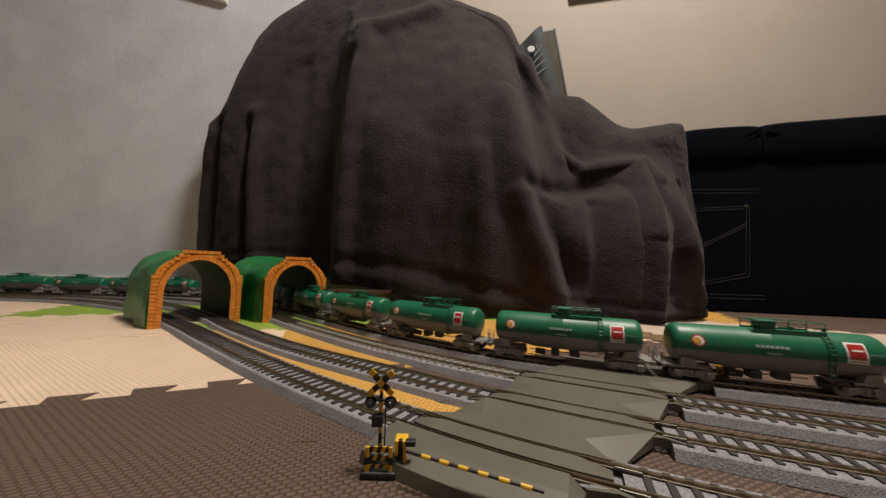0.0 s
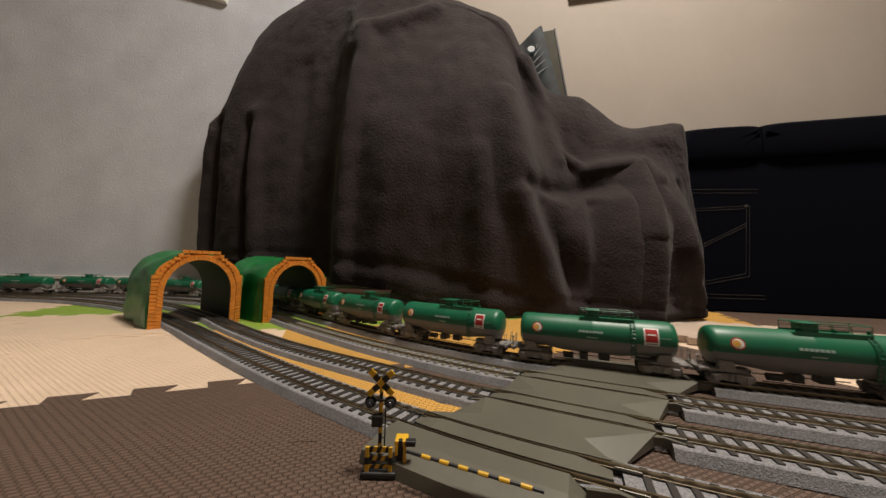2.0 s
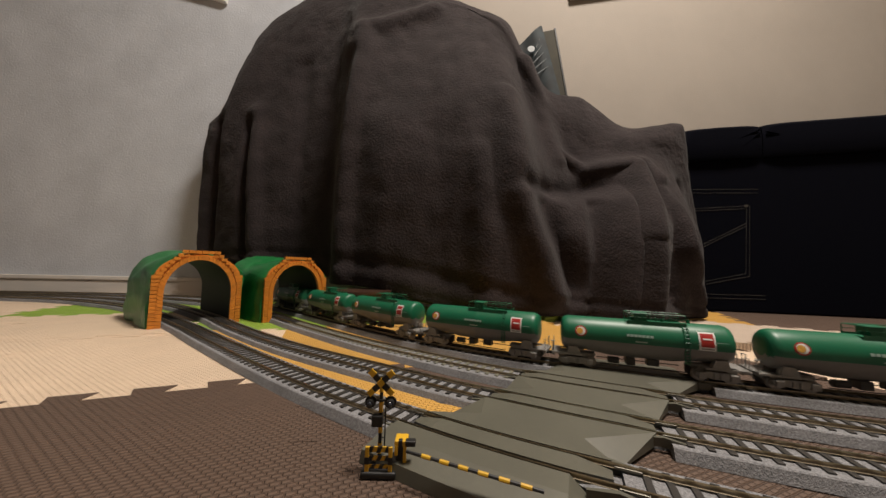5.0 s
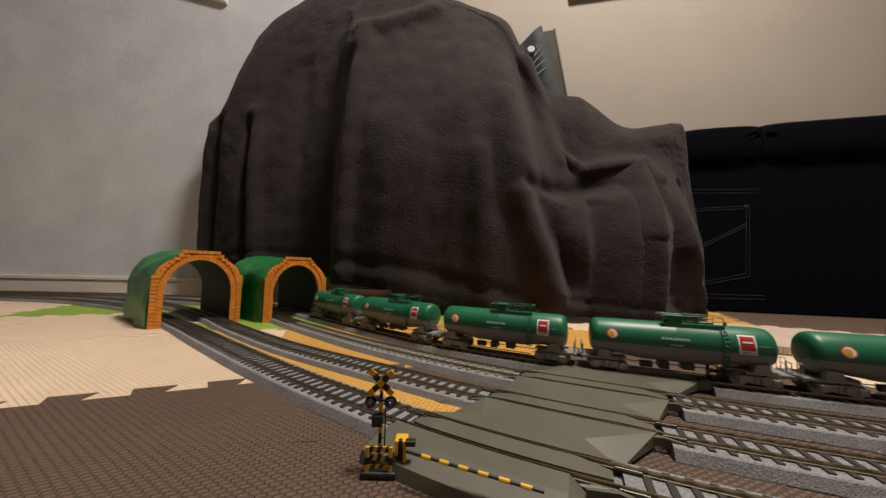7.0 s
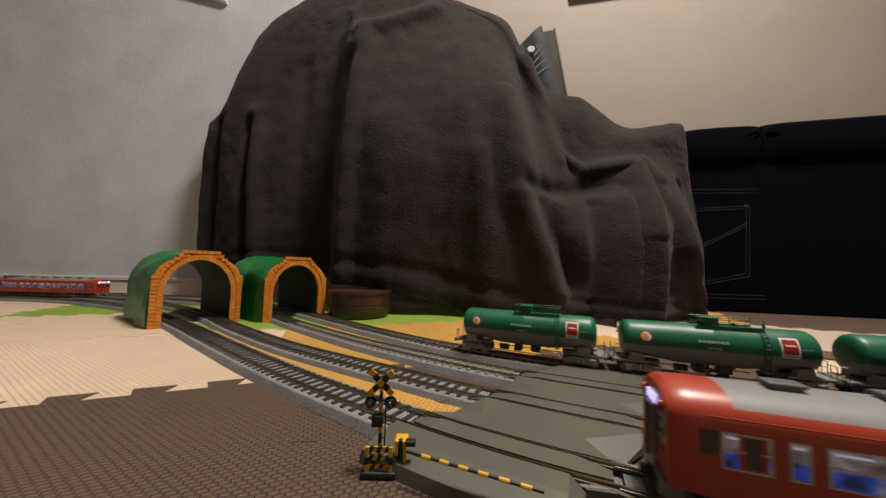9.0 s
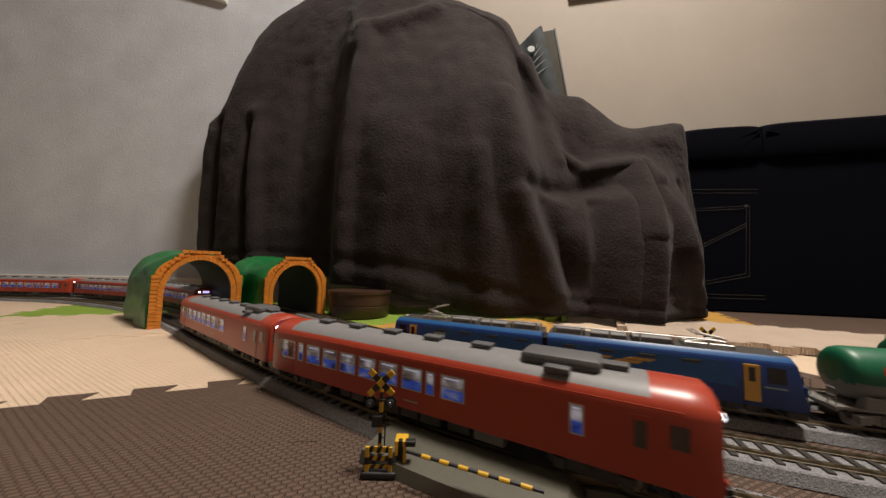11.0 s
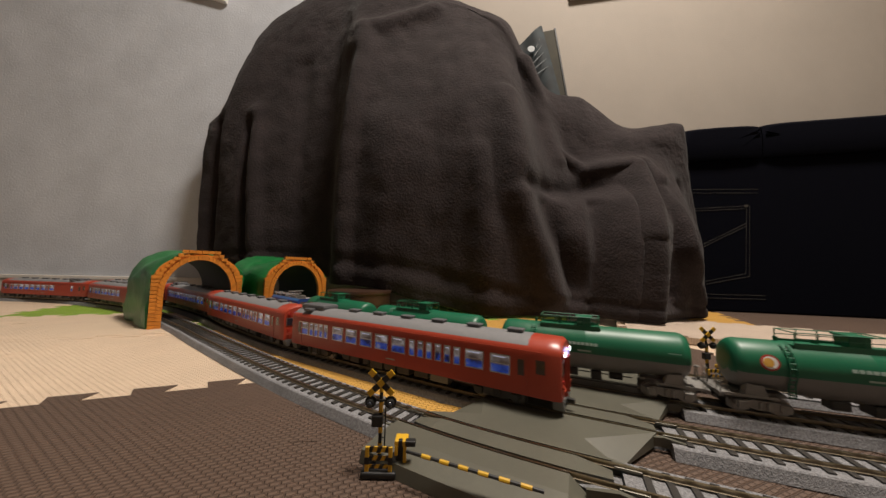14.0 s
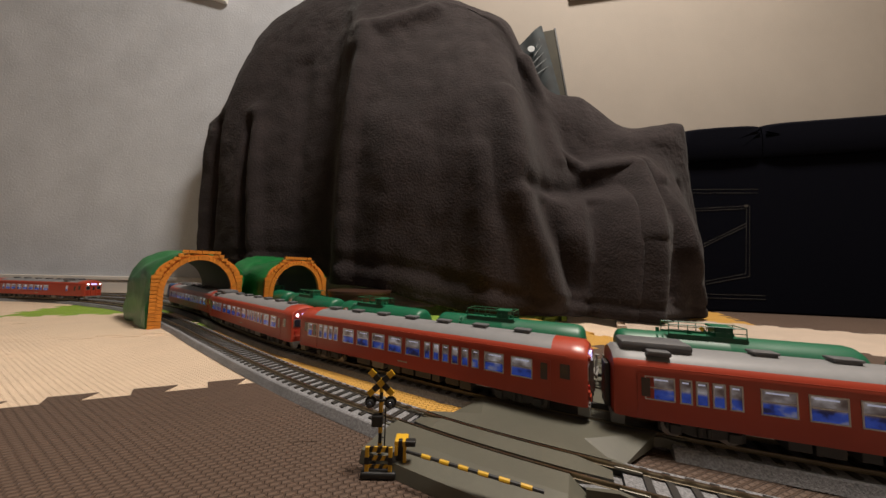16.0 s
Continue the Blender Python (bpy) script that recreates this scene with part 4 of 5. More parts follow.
def make_tank_wagon():
    t = tagged(empty("tank_wagon"), "green and grey model tank wagon rolling on the track", "tank wagon", "tank wagons of the freight trains")
    R, ZC, L = 0.0169, 0.0322, 0.0722
    bm = bmesh.new()
    seg = 40
    prof = [(-L, 0.0), (-L + 0.0004, 0.40), (-L + 0.0012, 0.70), (-L + 0.0024, 0.86), (-L + 0.0044, 0.955), (-L + 0.0075, 1.0), (-0.047, 1.0), (-0.040, 1.0), (-0.033, 1.0), (-0.026, 1.0)]
    prof += [(-0.0005, 1.0), (0.0, 1.006), (0.0005, 1.0)] + [(-x, r) for x, r in prof[::-1]]
    rings = []
    for x, f in prof:
        r = max(R * f, 0.0001)
        deep = 1.0 + 0.24 * min(1.0, max(0.0, (0.047 - abs(x)) / 0.021))
        ring = []
        for i in range(seg):
            a = 2 * math.pi * (i + 0.5) / seg
            z = r * math.sin(a)
            ring.append(bm.verts.new((x, r * math.cos(a), ZC + (z if z > -0.0045 else -0.0045 + (z + 0.0045) * deep))))
        rings.append(ring)
    for a, b in zip(rings, rings[1:]):
        for i in range(seg):
            f = bm.faces.new((a[i], a[(i + 1) % seg], b[(i + 1) % seg], b[i]))
            zc = sum(v.co.z for v in f.verts) / 4
            mid = ZC - 0.0045
            f.material_index = 0 if zc > mid else 1
    bmesh.ops.remove_doubles(bm, verts=bm.verts, dist=0.00015)
    part("tank", bm, ["tank_green", "tank_grey"], t, "glossy green tank, grey below", smooth=True)
    for s in (-1, 1):
        bm = bmesh.new()
        box(bm, s * 0.060 - 0.021, s * 0.060 + 0.021, -0.0055, 0.0055, 0.0105, 0.0128, 0.0005)
        box(bm, s * 0.0795 - 0.0010, s * 0.0795 + 0.0010, -0.0145, 0.0145, 0.0098, 0.0128, 0.0003)
        box(bm, s * 0.0755 - 0.0035, s * 0.0755 + 0.0035, -0.0140, 0.0140, 0.0120, 0.0130)
        for q in (-1, 1):
            y0, y1 = sorted((q * 0.0075, q * 0.0138))
            side_plate(bm, [(s * 0.053, 0.0120), (s * 0.066, 0.0120), (s * 0.0645, 0.0205), (s * 0.0555, 0.0195)], y0, y1)
            box(bm, s * 0.064 - 0.016, s * 0.064 + 0.016, min(q * 0.0135, q * 0.0143), max(q * 0.0135, q * 0.0143), 0.0112, 0.0130)
        part("end_frame", bm, "frame_grey", t)
    for s in (-1, 1):
        bogie(t, s * 0.0565, 0.0225, "frame_grey")
        bm = bmesh.new()
        box(bm, s * 0.0830 - 0.0035, s * 0.0830 + 0.0035, -0.0012, 0.0012, 0.0075, 0.0100, 0.0003)
        box(bm, s * 0.0855 - 0.0012, s * 0.0855 + 0.0012, -0.0024, 0.0024, 0.0070, 0.0104, 0.0003)
        part("coupler", bm, "black", t)
        bm = bmesh.new()
        for y in (-0.0125, -0.0065, 0.0065, 0.0125):
            rod(bm, (s * 0.0788, y, 0.0128), (s * 0.0788, y, 0.0235), 0.00035, 5)
        for y0, y1 in ((-0.0125, -0.0065), (0.0065, 0.0125)):
            rod(bm, (s * 0.0788, y0, 0.0235), (s * 0.0788, y1, 0.0235), 0.00035, 5)
            rod(bm, (s * 0.0788, y0, 0.0185), (s * 0.0788, y1, 0.0185), 0.0003, 5)
        part("end_handrail", bm, "frame_grey", t)
    bm = rod(bmesh.new(), (-0.0795, -0.0105, 0.0225), (-0.0795, -0.0105, 0.0231), 0.0022, 12)
    rod(bm, (-0.0795, -0.0105, 0.0128), (-0.0795, -0.0105, 0.0226), 0.0004, 5)
    part("brake_wheel", bm, "frame_grey", t)
    # under the belly
    bm = bmesh.new()
    box(bm, -0.012, -0.004, -0.006, 0.006, 0.0055, 0.0125, 0.0006)
    box(bm, 0.006, 0.016, -0.0045, 0.0045, 0.0065, 0.0128, 0.0006)
    rod(bm, (-0.028, -0.004, 0.0085), (-0.018, -0.004, 0.0085), 0.0032, 12)
    for y in (-0.012, 0.012):
        rod(bm, (-0.036, y, 0.0062), (0.036, y, 0.0062), 0.0005, 5)
    part("brake_gear", bm, "under", t)
    # walkway, manhole and rails on top
    top = ZC + R
    bm = bmesh.new()
    for s in (-1, 1):
        y0, y1 = sorted((s * 0.0035, s * 0.0098))
        box(bm, -0.011, 0.0365, y0, y1, top - 0.0020, top - 0.0010)
        box(bm, -0.011, 0.0365, min(s * 0.0094, s * 0.0100), max(s * 0.0094, s * 0.0100), top - 0.0046, top + 0.0004)
    for x in (-0.0105, 0.0360):
        box(bm, x - 0.001, x + 0.001, -0.0098, 0.0098, top - 0.0020, top - 0.0008)
    part("walkway", bm, "tank_green", t)
    bm = boxm(-0.0045, 0.0065, -0.0062, 0.0062, top - 0.0030, top + 0.0064, 0.0006)
    box(bm, -0.0055, 0.0075, -0.0072, 0.0072, top + 0.0064, top + 0.0076, 0.0003)
    rod(bm, (0.020, 0, top - 0.002), (0.020, 0, top + 0.0022), 0.0018, 10)
    rod(bm, (-0.006, 0, top - 0.002), (-0.006, 0, top + 0.0026), 0.0014, 10)
    part("manhole", bm, "tank_green", t)
    bm = bmesh.new()
    for s in (-1, 1):
        y = s * 0.0097
        for x in (-0.0105, 0.0012, 0.0125, 0.0240, 0.0360):
            rod(bm, (x, y, top - 0.0015), (x, y, top + 0.0074), 0.00035, 5)
        rod(bm, (-0.0105, y, top + 0.0074), (0.0360, y, top + 0.0074), 0.00038, 5)
        rod(bm, (-0.0105, y, top + 0.0036), (0.0360, y, top + 0.0036), 0.0003, 5)
    for x in (-0.0105, 0.0360):
        rod(bm, (x, -0.0097, top + 0.0074), (x, 0.0097, top + 0.0074), 0.00038, 5)
    part("top_railing", bm, "tank_green", t)
    part("valve", rod(bmesh.new(), (0.0410, 0, top - 0.001), (0.0410, 0, top + 0.0030), 0.0013, 10), "tank_green", t)
    for s in (-1, 1):
        bm = bmesh.new()
        pts = []
        for k in range(13):
            a = radians(62 - 11.5 * k)
            pts.append((s * (R + 0.0011) * math.cos(a) if a > -0.6 else None, ZC + (R + 0.0011) * math.sin(a)))
        pts = [(y if y is not None else s * (R + 0.0011) * math.cos(0.55), z) for y, z in pts if z > 0.0085]
        lx = 0.0330 if s < 0 else 0.0400
        for x in (lx, lx + 0.0035):
            for (ya, za), (yb, zb) in zip(pts, pts[1:]):
                rod(bm, (x, ya, za), (x, yb, zb), 0.00042, 5)
        for (ya, za) in pts[1:]:
            rod(bm, (lx, ya, za), (lx + 0.0035, ya, za), 0.00036, 5)
        part("ladder", bm, "tank_green", t)

    def sticker(name, s, xa, xb, za, zb, material, lift=0.00035, parent=t, label=""):
        """A decal that follows the barrel."""
        bm = bmesh.new()
        n = 6
        rows = []
        for i in range(n + 1):
            z = za + (zb - za) * i / n
            a = math.asin(max(-1, min(1, (z - ZC) / R)))
            y = s * (R + lift) * math.cos(a)
            rows.append((bm.verts.new((xa, y, ZC + (R + lift) * math.sin(a))), bm.verts.new((xb, y, ZC + (R + lift) * math.sin(a)))))
        for p, q in zip(rows, rows[1:]):
            bm.faces.new((p[0], p[1], q[1], q[0]))
        return part(name, bm, material, parent, label)

    def disc(name, s, x, z, r, material, lift, parent=t, label="", half=False):
        bm = bmesh.new()
        n = 20
        a0 = math.asin((z - ZC) / R)
        vs = []
        for i in range(n):
            q = 2 * math.pi * i / n
            dx, da = r * math.cos(q), r * math.sin(q) / R
            if half:
                dx = max(dx, 0) if s > 0 else min(dx, 0)
            a = a0 + da
            vs.append(bm.verts.new((x + dx, s * (R + lift) * math.cos(a), ZC + (R + lift) * math.sin(a))))
        bm.faces.new(vs)
        return part(name, bm, material, parent, label)

    for s in (-1, 1):
        # the same marks on both flanks, turned about
        f = -s
        b = disc("emblem", s, f * -0.0530, ZC + 0.0042, 0.0053, "plate_red", 0.0003, label="round red and white emblem")
        disc("emblem_field", s, f * -0.0530, ZC + 0.0042, 0.0041, "white", 0.0005, parent=b)
        disc("emblem_mark", s, f * -0.0540, ZC + 0.0042, 0.0029, "gold", 0.0007, parent=b)
        if s < 0:
            b = sticker("placard", s, 0.0432, 0.0552, ZC - 0.0040, ZC + 0.0112, "white", label="white placard with a red field")
            sticker("placard_field", s, 0.0444, 0.0540, ZC - 0.0010, ZC + 0.0100, "plate_red", 0.0006, parent=b)
            sticker("text_bar", s, 0.0460, 0.0527, ZC + 0.0050, ZC + 0.0062, "white", 0.0008, parent=b)
            sticker("text_bar", s, 0.0446, 0.0538, ZC - 0.0030, ZC - 0.0020, "frame_grey", 0.0008, parent=b)
        for k in range(7):
            x = f * -0.0130 + f * 0.0032 * k
            sticker("text_bar", s, min(x, x + f * 0.0025), max(x, x + f * 0.0025), ZC + 0.0026, ZC + 0.0048, "marking")
        x = f * -0.006
        sticker("text_bar", s, min(x, x + f * 0.010), max(x, x + f * 0.010), ZC - 0.0022, ZC - 0.0010, "marking")
        x = f * 0.056
        sticker("text_bar", s, min(x, x + f * 0.008), max(x, x + f * 0.008), ZC + 0.0032, ZC + 0.0036, "marking")
    return t


CAR_L, CAR_W, CAR_H = 0.284, 0.0365, 0.0405
ROOF_H = 0.0490


def car_section(scale=1.0):
    w = CAR_W / 2 * scale
    side = [(-w, 0.0105), (-w, 0.0385), (-w + 0.0006, 0.0408)]
    roof = [(-w + 0.0022, 0.0432), (-w + 0.0060, 0.0462), (-w + 0.0110, 0.0482), (0, 0.0490)]
    left = side + roof
    return left + [(-y, z) for y, z in left[-2::-1]]


BIG, SLIM = 0.0135, 0.0045
LAYOUT_B = [("big", -0.119), ("slim", -0.1065), ("slim", -0.099), ("slim", -0.0915), ("slim", -0.084), ("big", -0.0665), ("big", -0.0475), ("big", -0.0285), ("big", -0.0095), ("big", 0.0095),
            ("slim", 0.024), ("slim", 0.0325), ("slim", 0.041), ("slim", 0.0495), ("slim", 0.058), ("slim", 0.0665), ("big", 0.081), ("big", 0.101)]
LAYOUT_A = [("big", -0.118), ("slim", -0.103), ("big", -0.0885), ("big", -0.0705), ("big", -0.0525), ("big", -0.0345), ("big", -0.0165), ("big", 0.0015), ("slim", 0.0145), ("big", 0.029), ("slim", 0.092)]


def make_car(layout, cabs, lit, box_at):
    """A diesel railcar. cabs: which ends have a driving cab. lit: which end shows white lights."""
    t = tagged(empty("railcar"), "vermilion model diesel railcar with a grey roof and lit windows", "railcar", "railcars of the passenger trains")
    sec = car_section()
    bm = bmesh.new()
    half = CAR_L / 2
    stations = [(-half, 0.90, 0.9), (-half + 0.0025, 0.965, 0.97), (-half + 0.010, 0.996, 1.0), (-half + 0.022, 1, 1), (half - 0.022, 1, 1), (half - 0.010, 0.996, 1.0), (half - 0.0025, 0.965, 0.97), (half, 0.90, 0.9)]
    rings = []
    for x, f, g in stations:
        rings.append([bm.verts.new((x, y * f, z if z < 0.04 else 0.04 + (z - 0.04) * (g if abs(x) < half - 0.001 else 0.72))) for y, z in sec])
    for a, b in zip(rings, rings[1:]):
        n = len(sec)
        for i in range(n - 1):
            f = bm.faces.new((a[i], a[i + 1], b[i + 1], b[i]))
            zc = (sec[i][1] + sec[i + 1][1]) / 2
            xc = (a[0].co.x + b[0].co.x) / 2
            capped = (xc > half - 0.018 and 1 in cabs) or (xc < -half + 0.018 and -1 in cabs)
            f.material_index = 1 if zc > 0.0420 and not capped else 0
        bm.faces.new((a[-1], a[0], b[0], b[-1])).material_index = 2
    bm.faces.new(rings[0])
    bm.faces.new(rings[-1])
    body = part("body", bm, ["red", "roof", "under"], t, smooth=True)
    for s in (-1, 1):
        y = s * CAR_W / 2
        part("rain_gutter", boxm(-half + 0.012, half - 0.012, min(y, y + s * 0.0005), max(y, y + s * 0.0005), 0.0398, 0.0404), "red", t)
        for k, (kind, x) in enumerate(layout):
            w = BIG if kind == "big" else SLIM
            x = x * (1 if s < 0 else -1)
            z0, z1 = (0.0225, 0.0345) if kind == "big" else (0.0225, 0.0345)
            bm = bmesh.new()
            ya, yb = sorted((y, y + s * 0.0004))
            box(bm, x - w / 2 - 0.0007, x + w / 2 + 0.0007, ya, yb, z0 - 0.0007, z0)
            box(bm, x - w / 2 - 0.0007, x + w / 2 + 0.0007, ya, yb, z1, z1 + 0.0007)
            box(bm, x - w / 2 - 0.0007, x - w / 2, ya, yb, z0, z1)
            box(bm, x + w / 2, x + w / 2 + 0.0007, ya, yb, z0, z1)
            if kind == "big":
                box(bm, x - w / 2, x + w / 2, ya, yb, (z0 + z1) / 2, (z0 + z1) / 2 + 0.0006)
            win = part("window", bm, "silver", t)
            pane = bmesh.new()
            yp = y + s * 0.00015
            quad(pane, [(x - w / 2, yp, z0), (x + w / 2, yp, z0), (x + w / 2, yp, z1), (x - w / 2, yp, z1)])
            quad(pane, [(x - w * 0.4, yp + s * 0.0001, z1 - 0.0016), (x + w * 0.3, yp + s * 0.0001, z1 - 0.0016), (x + w * 0.3, yp + s * 0.0001, z1 - 0.0007), (x - w * 0.4, yp + s * 0.0001, z1 - 0.0007)], 1)
            part("pane", pane, ["cabin", "cabin_light"], win)
        for e in (-1, 1):
            # boarding door and cab side window
            x = e * (half - (0.026 if e in cabs else 0.016))
            part("door", boxm(x - 0.0042, x + 0.0042, min(y, y + s * 0.0003), max(y, y + s * 0.0003), 0.0115, 0.0362), "red", t)
            bm = bmesh.new()
            box(bm, x - 0.0022, x + 0.0022, min(y, y + s * 0.0006), max(y, y + s * 0.0006), 0.0235, 0.0340)
            part("door_window", bm, "cab_glass", t)
            if e in cabs:
                x = e * (half - 0.0130)
                part("cab_window", boxm(x - 0.0030, x + 0.0030, min(y, y + s * 0.0003), max(y, y + s * 0.0003), 0.0260, 0.0350), "cab_glass", t)
        part("number_bar", boxm(-0.004, 0.006, min(y, y + s * 0.0002), max(y, y + s * 0.0002), 0.0150, 0.0158), "marking", t)
    # roof fittings
    for k in range(7):
        x = -half + 0.045 + k * 0.034
        if abs(x - box_at) < 0.022:
            continue
        bm = box(bmesh.new(), x - 0.0055, x + 0.0055, -0.0035, 0.0035, 0.0478, 0.0512, 0.0008)
        box(bm, x - 0.0062, x + 0.0062, -0.0041, 0.0041, 0.0500, 0.0515, 0.0006)
        part("roof_ventilator", bm, "roof_dark", t)
    if box_at < 1:
        bm = box(bmesh.new(), box_at - 0.019, box_at + 0.019, -0.0105, 0.0105, 0.0468, 0.0530, 0.0026)
        box(bm, box_at - 0.006, box_at + 0.006, -0.0165, -0.0095, 0.0460, 0.0490, 0.0008)
        part("cooling_unit", bm, "roof_dark", t, smooth=True)
    # ends
    for e in (-1, 1):
        xe = e * half

        def plate(name, y0, y1, z0, z1, out, material, label="", parent=t, bevel=0.0):
            a, b = sorted((xe, xe + e * out))
            return part(name, boxm(a, b, y0, y1, z0, z1, bevel), material, parent, label)

        if e in cabs:
            for s in (-1, 1):
                ya, yb = sorted((s * 0.0065, s * 0.0145))
                w = plate("cab_window_frame", ya, yb, 0.0260, 0.0350, 0.0004, "silver")
                plate("windscreen", ya + 0.0008, yb - 0.0008, 0.0268, 0.0342, 0.0007, "dark_glass", parent=w)
                lamp_mount = part("headlight_ring", rod(bmesh.new(), (xe - e * 0.004, s * 0.0112, 0.0395), (xe + e * 0.0012, s * 0.0112, 0.0395), 0.0022, 16), "red", t, smooth=True)
                part("headlight", rod(bmesh.new(), (xe, s * 0.0112, 0.0395), (xe + e * 0.0016, s * 0.0112, 0.0395), 0.0016, 16), "headlight" if e == lit else "plate_red", lamp_mount, "lit white headlight" if e == lit else "")
                plate("tail_lamp", s * 0.0115 - 0.0012, s * 0.0115 + 0.0012, 0.0205, 0.0225, 0.0010, "plate_red")
                bm = bmesh.new()
                rod(bm, (xe + e * 0.0014, s * 0.0075, 0.0165), (xe + e * 0.0014, s * 0.0145, 0.0165), 0.0004, 5)
                rod(bm, (xe + e * 0.0014, s * 0.0105, 0.0125), (xe + e * 0.0014, s * 0.0105, 0.0165), 0.0006, 5)
                box(bm, min(xe, xe + e * 0.001), max(xe, xe + e * 0.001), min(s * 0.008, s * 0.013), max(s * 0.008, s * 0.013), 0.0175, 0.0185)
                part("grab_rail", bm, "red", t)
            bm = bmesh.new()
            a, b = sorted((xe, xe + e * 0.0022))
            for y in (-0.0050, 0.0046):
                box(bm, a, b, y, y + 0.0006, 0.0110, 0.0365)
            box(bm, a, b, -0.0050, 0.0052, 0.0362, 0.0368)
            gang = part("gangway_frame", bm, "skirt" if e != lit else "red", t)
            a, b = sorted((xe, xe + e * 0.0008))
            d = part("gangway_door", boxm(a, b, -0.0044, 0.0044, 0.0110, 0.0360), "red", t)
            a, b = sorted((xe, xe + e * 0.0011))
            part("door_pane", boxm(a, b, -0.0020, 0.0020, 0.0250, 0.0335), "dark_glass", d)
            plate("destination_sign", -0.0052, 0.0052, 0.0375, 0.0412, 0.0012, "sign_light", "lit destination sign")
        else:
            a, b = sorted((xe, xe + e * 0.0035))
            part("gangway_bellows", boxm(a, b, -0.0060, 0.0060, 0.0100, 0.0370, 0.0008), "under", t)
        bm = bmesh.new()
        a, b = sorted((xe - e * 0.006, xe + e * 0.001))
        side_ = [(-0.0150, 0.0105), (0.0150, 0.0105), (0.0130, 0.0035), (0.0095, 0.0030), (0.0085, 0.0075), (-0.0085, 0.0075), (-0.0095, 0.0030), (-0.0130, 0.0035)]
        p = [bm.verts.new((a, y, z)) for y, z in side_]
        q = [bm.verts.new((b, y, z)) for y, z in side_]
        bm.faces.new(p)
        bm.faces.new(q[::-1])
        for i in range(8):
            bm.faces.new((p[i], q[i], q[(i + 1) % 8], p[(i + 1) % 8]))
        part("snow_guard", bm, "skirt", t, "grey metal skirt")
        bm = boxm(min(xe, xe + e * 0.006), max(xe, xe + e * 0.006), -0.0014, 0.0014, 0.0055, 0.0085, 0.0004)
        part("coupler", bm, "black", t)
    # underfloor
    rng = random.Random(7)
    x = -0.062
    while x < 0.060:
        w = rng.uniform(0.006, 0.017)
        for s in (-1, 1):
            y0, y1 = sorted((s * rng.uniform(0.003, 0.006), s * 0.0150))
            part("underfloor_box", boxm(x, x + w, y0, y1, rng.uniform(0.0028, 0.0055), 0.0106, 0.0005), rng.choice(["under", "skirt", "under"]), t)
        x += w + rng.uniform(0.001, 0.006)
    part("floor_pan", boxm(-half + 0.010, half - 0.010, -0.016, 0.016, 0.0095, 0.0106), "under", t)
    for s in (-1, 1):
        bogie(t, s * 0.0975, 0.0270, "under")
    return t


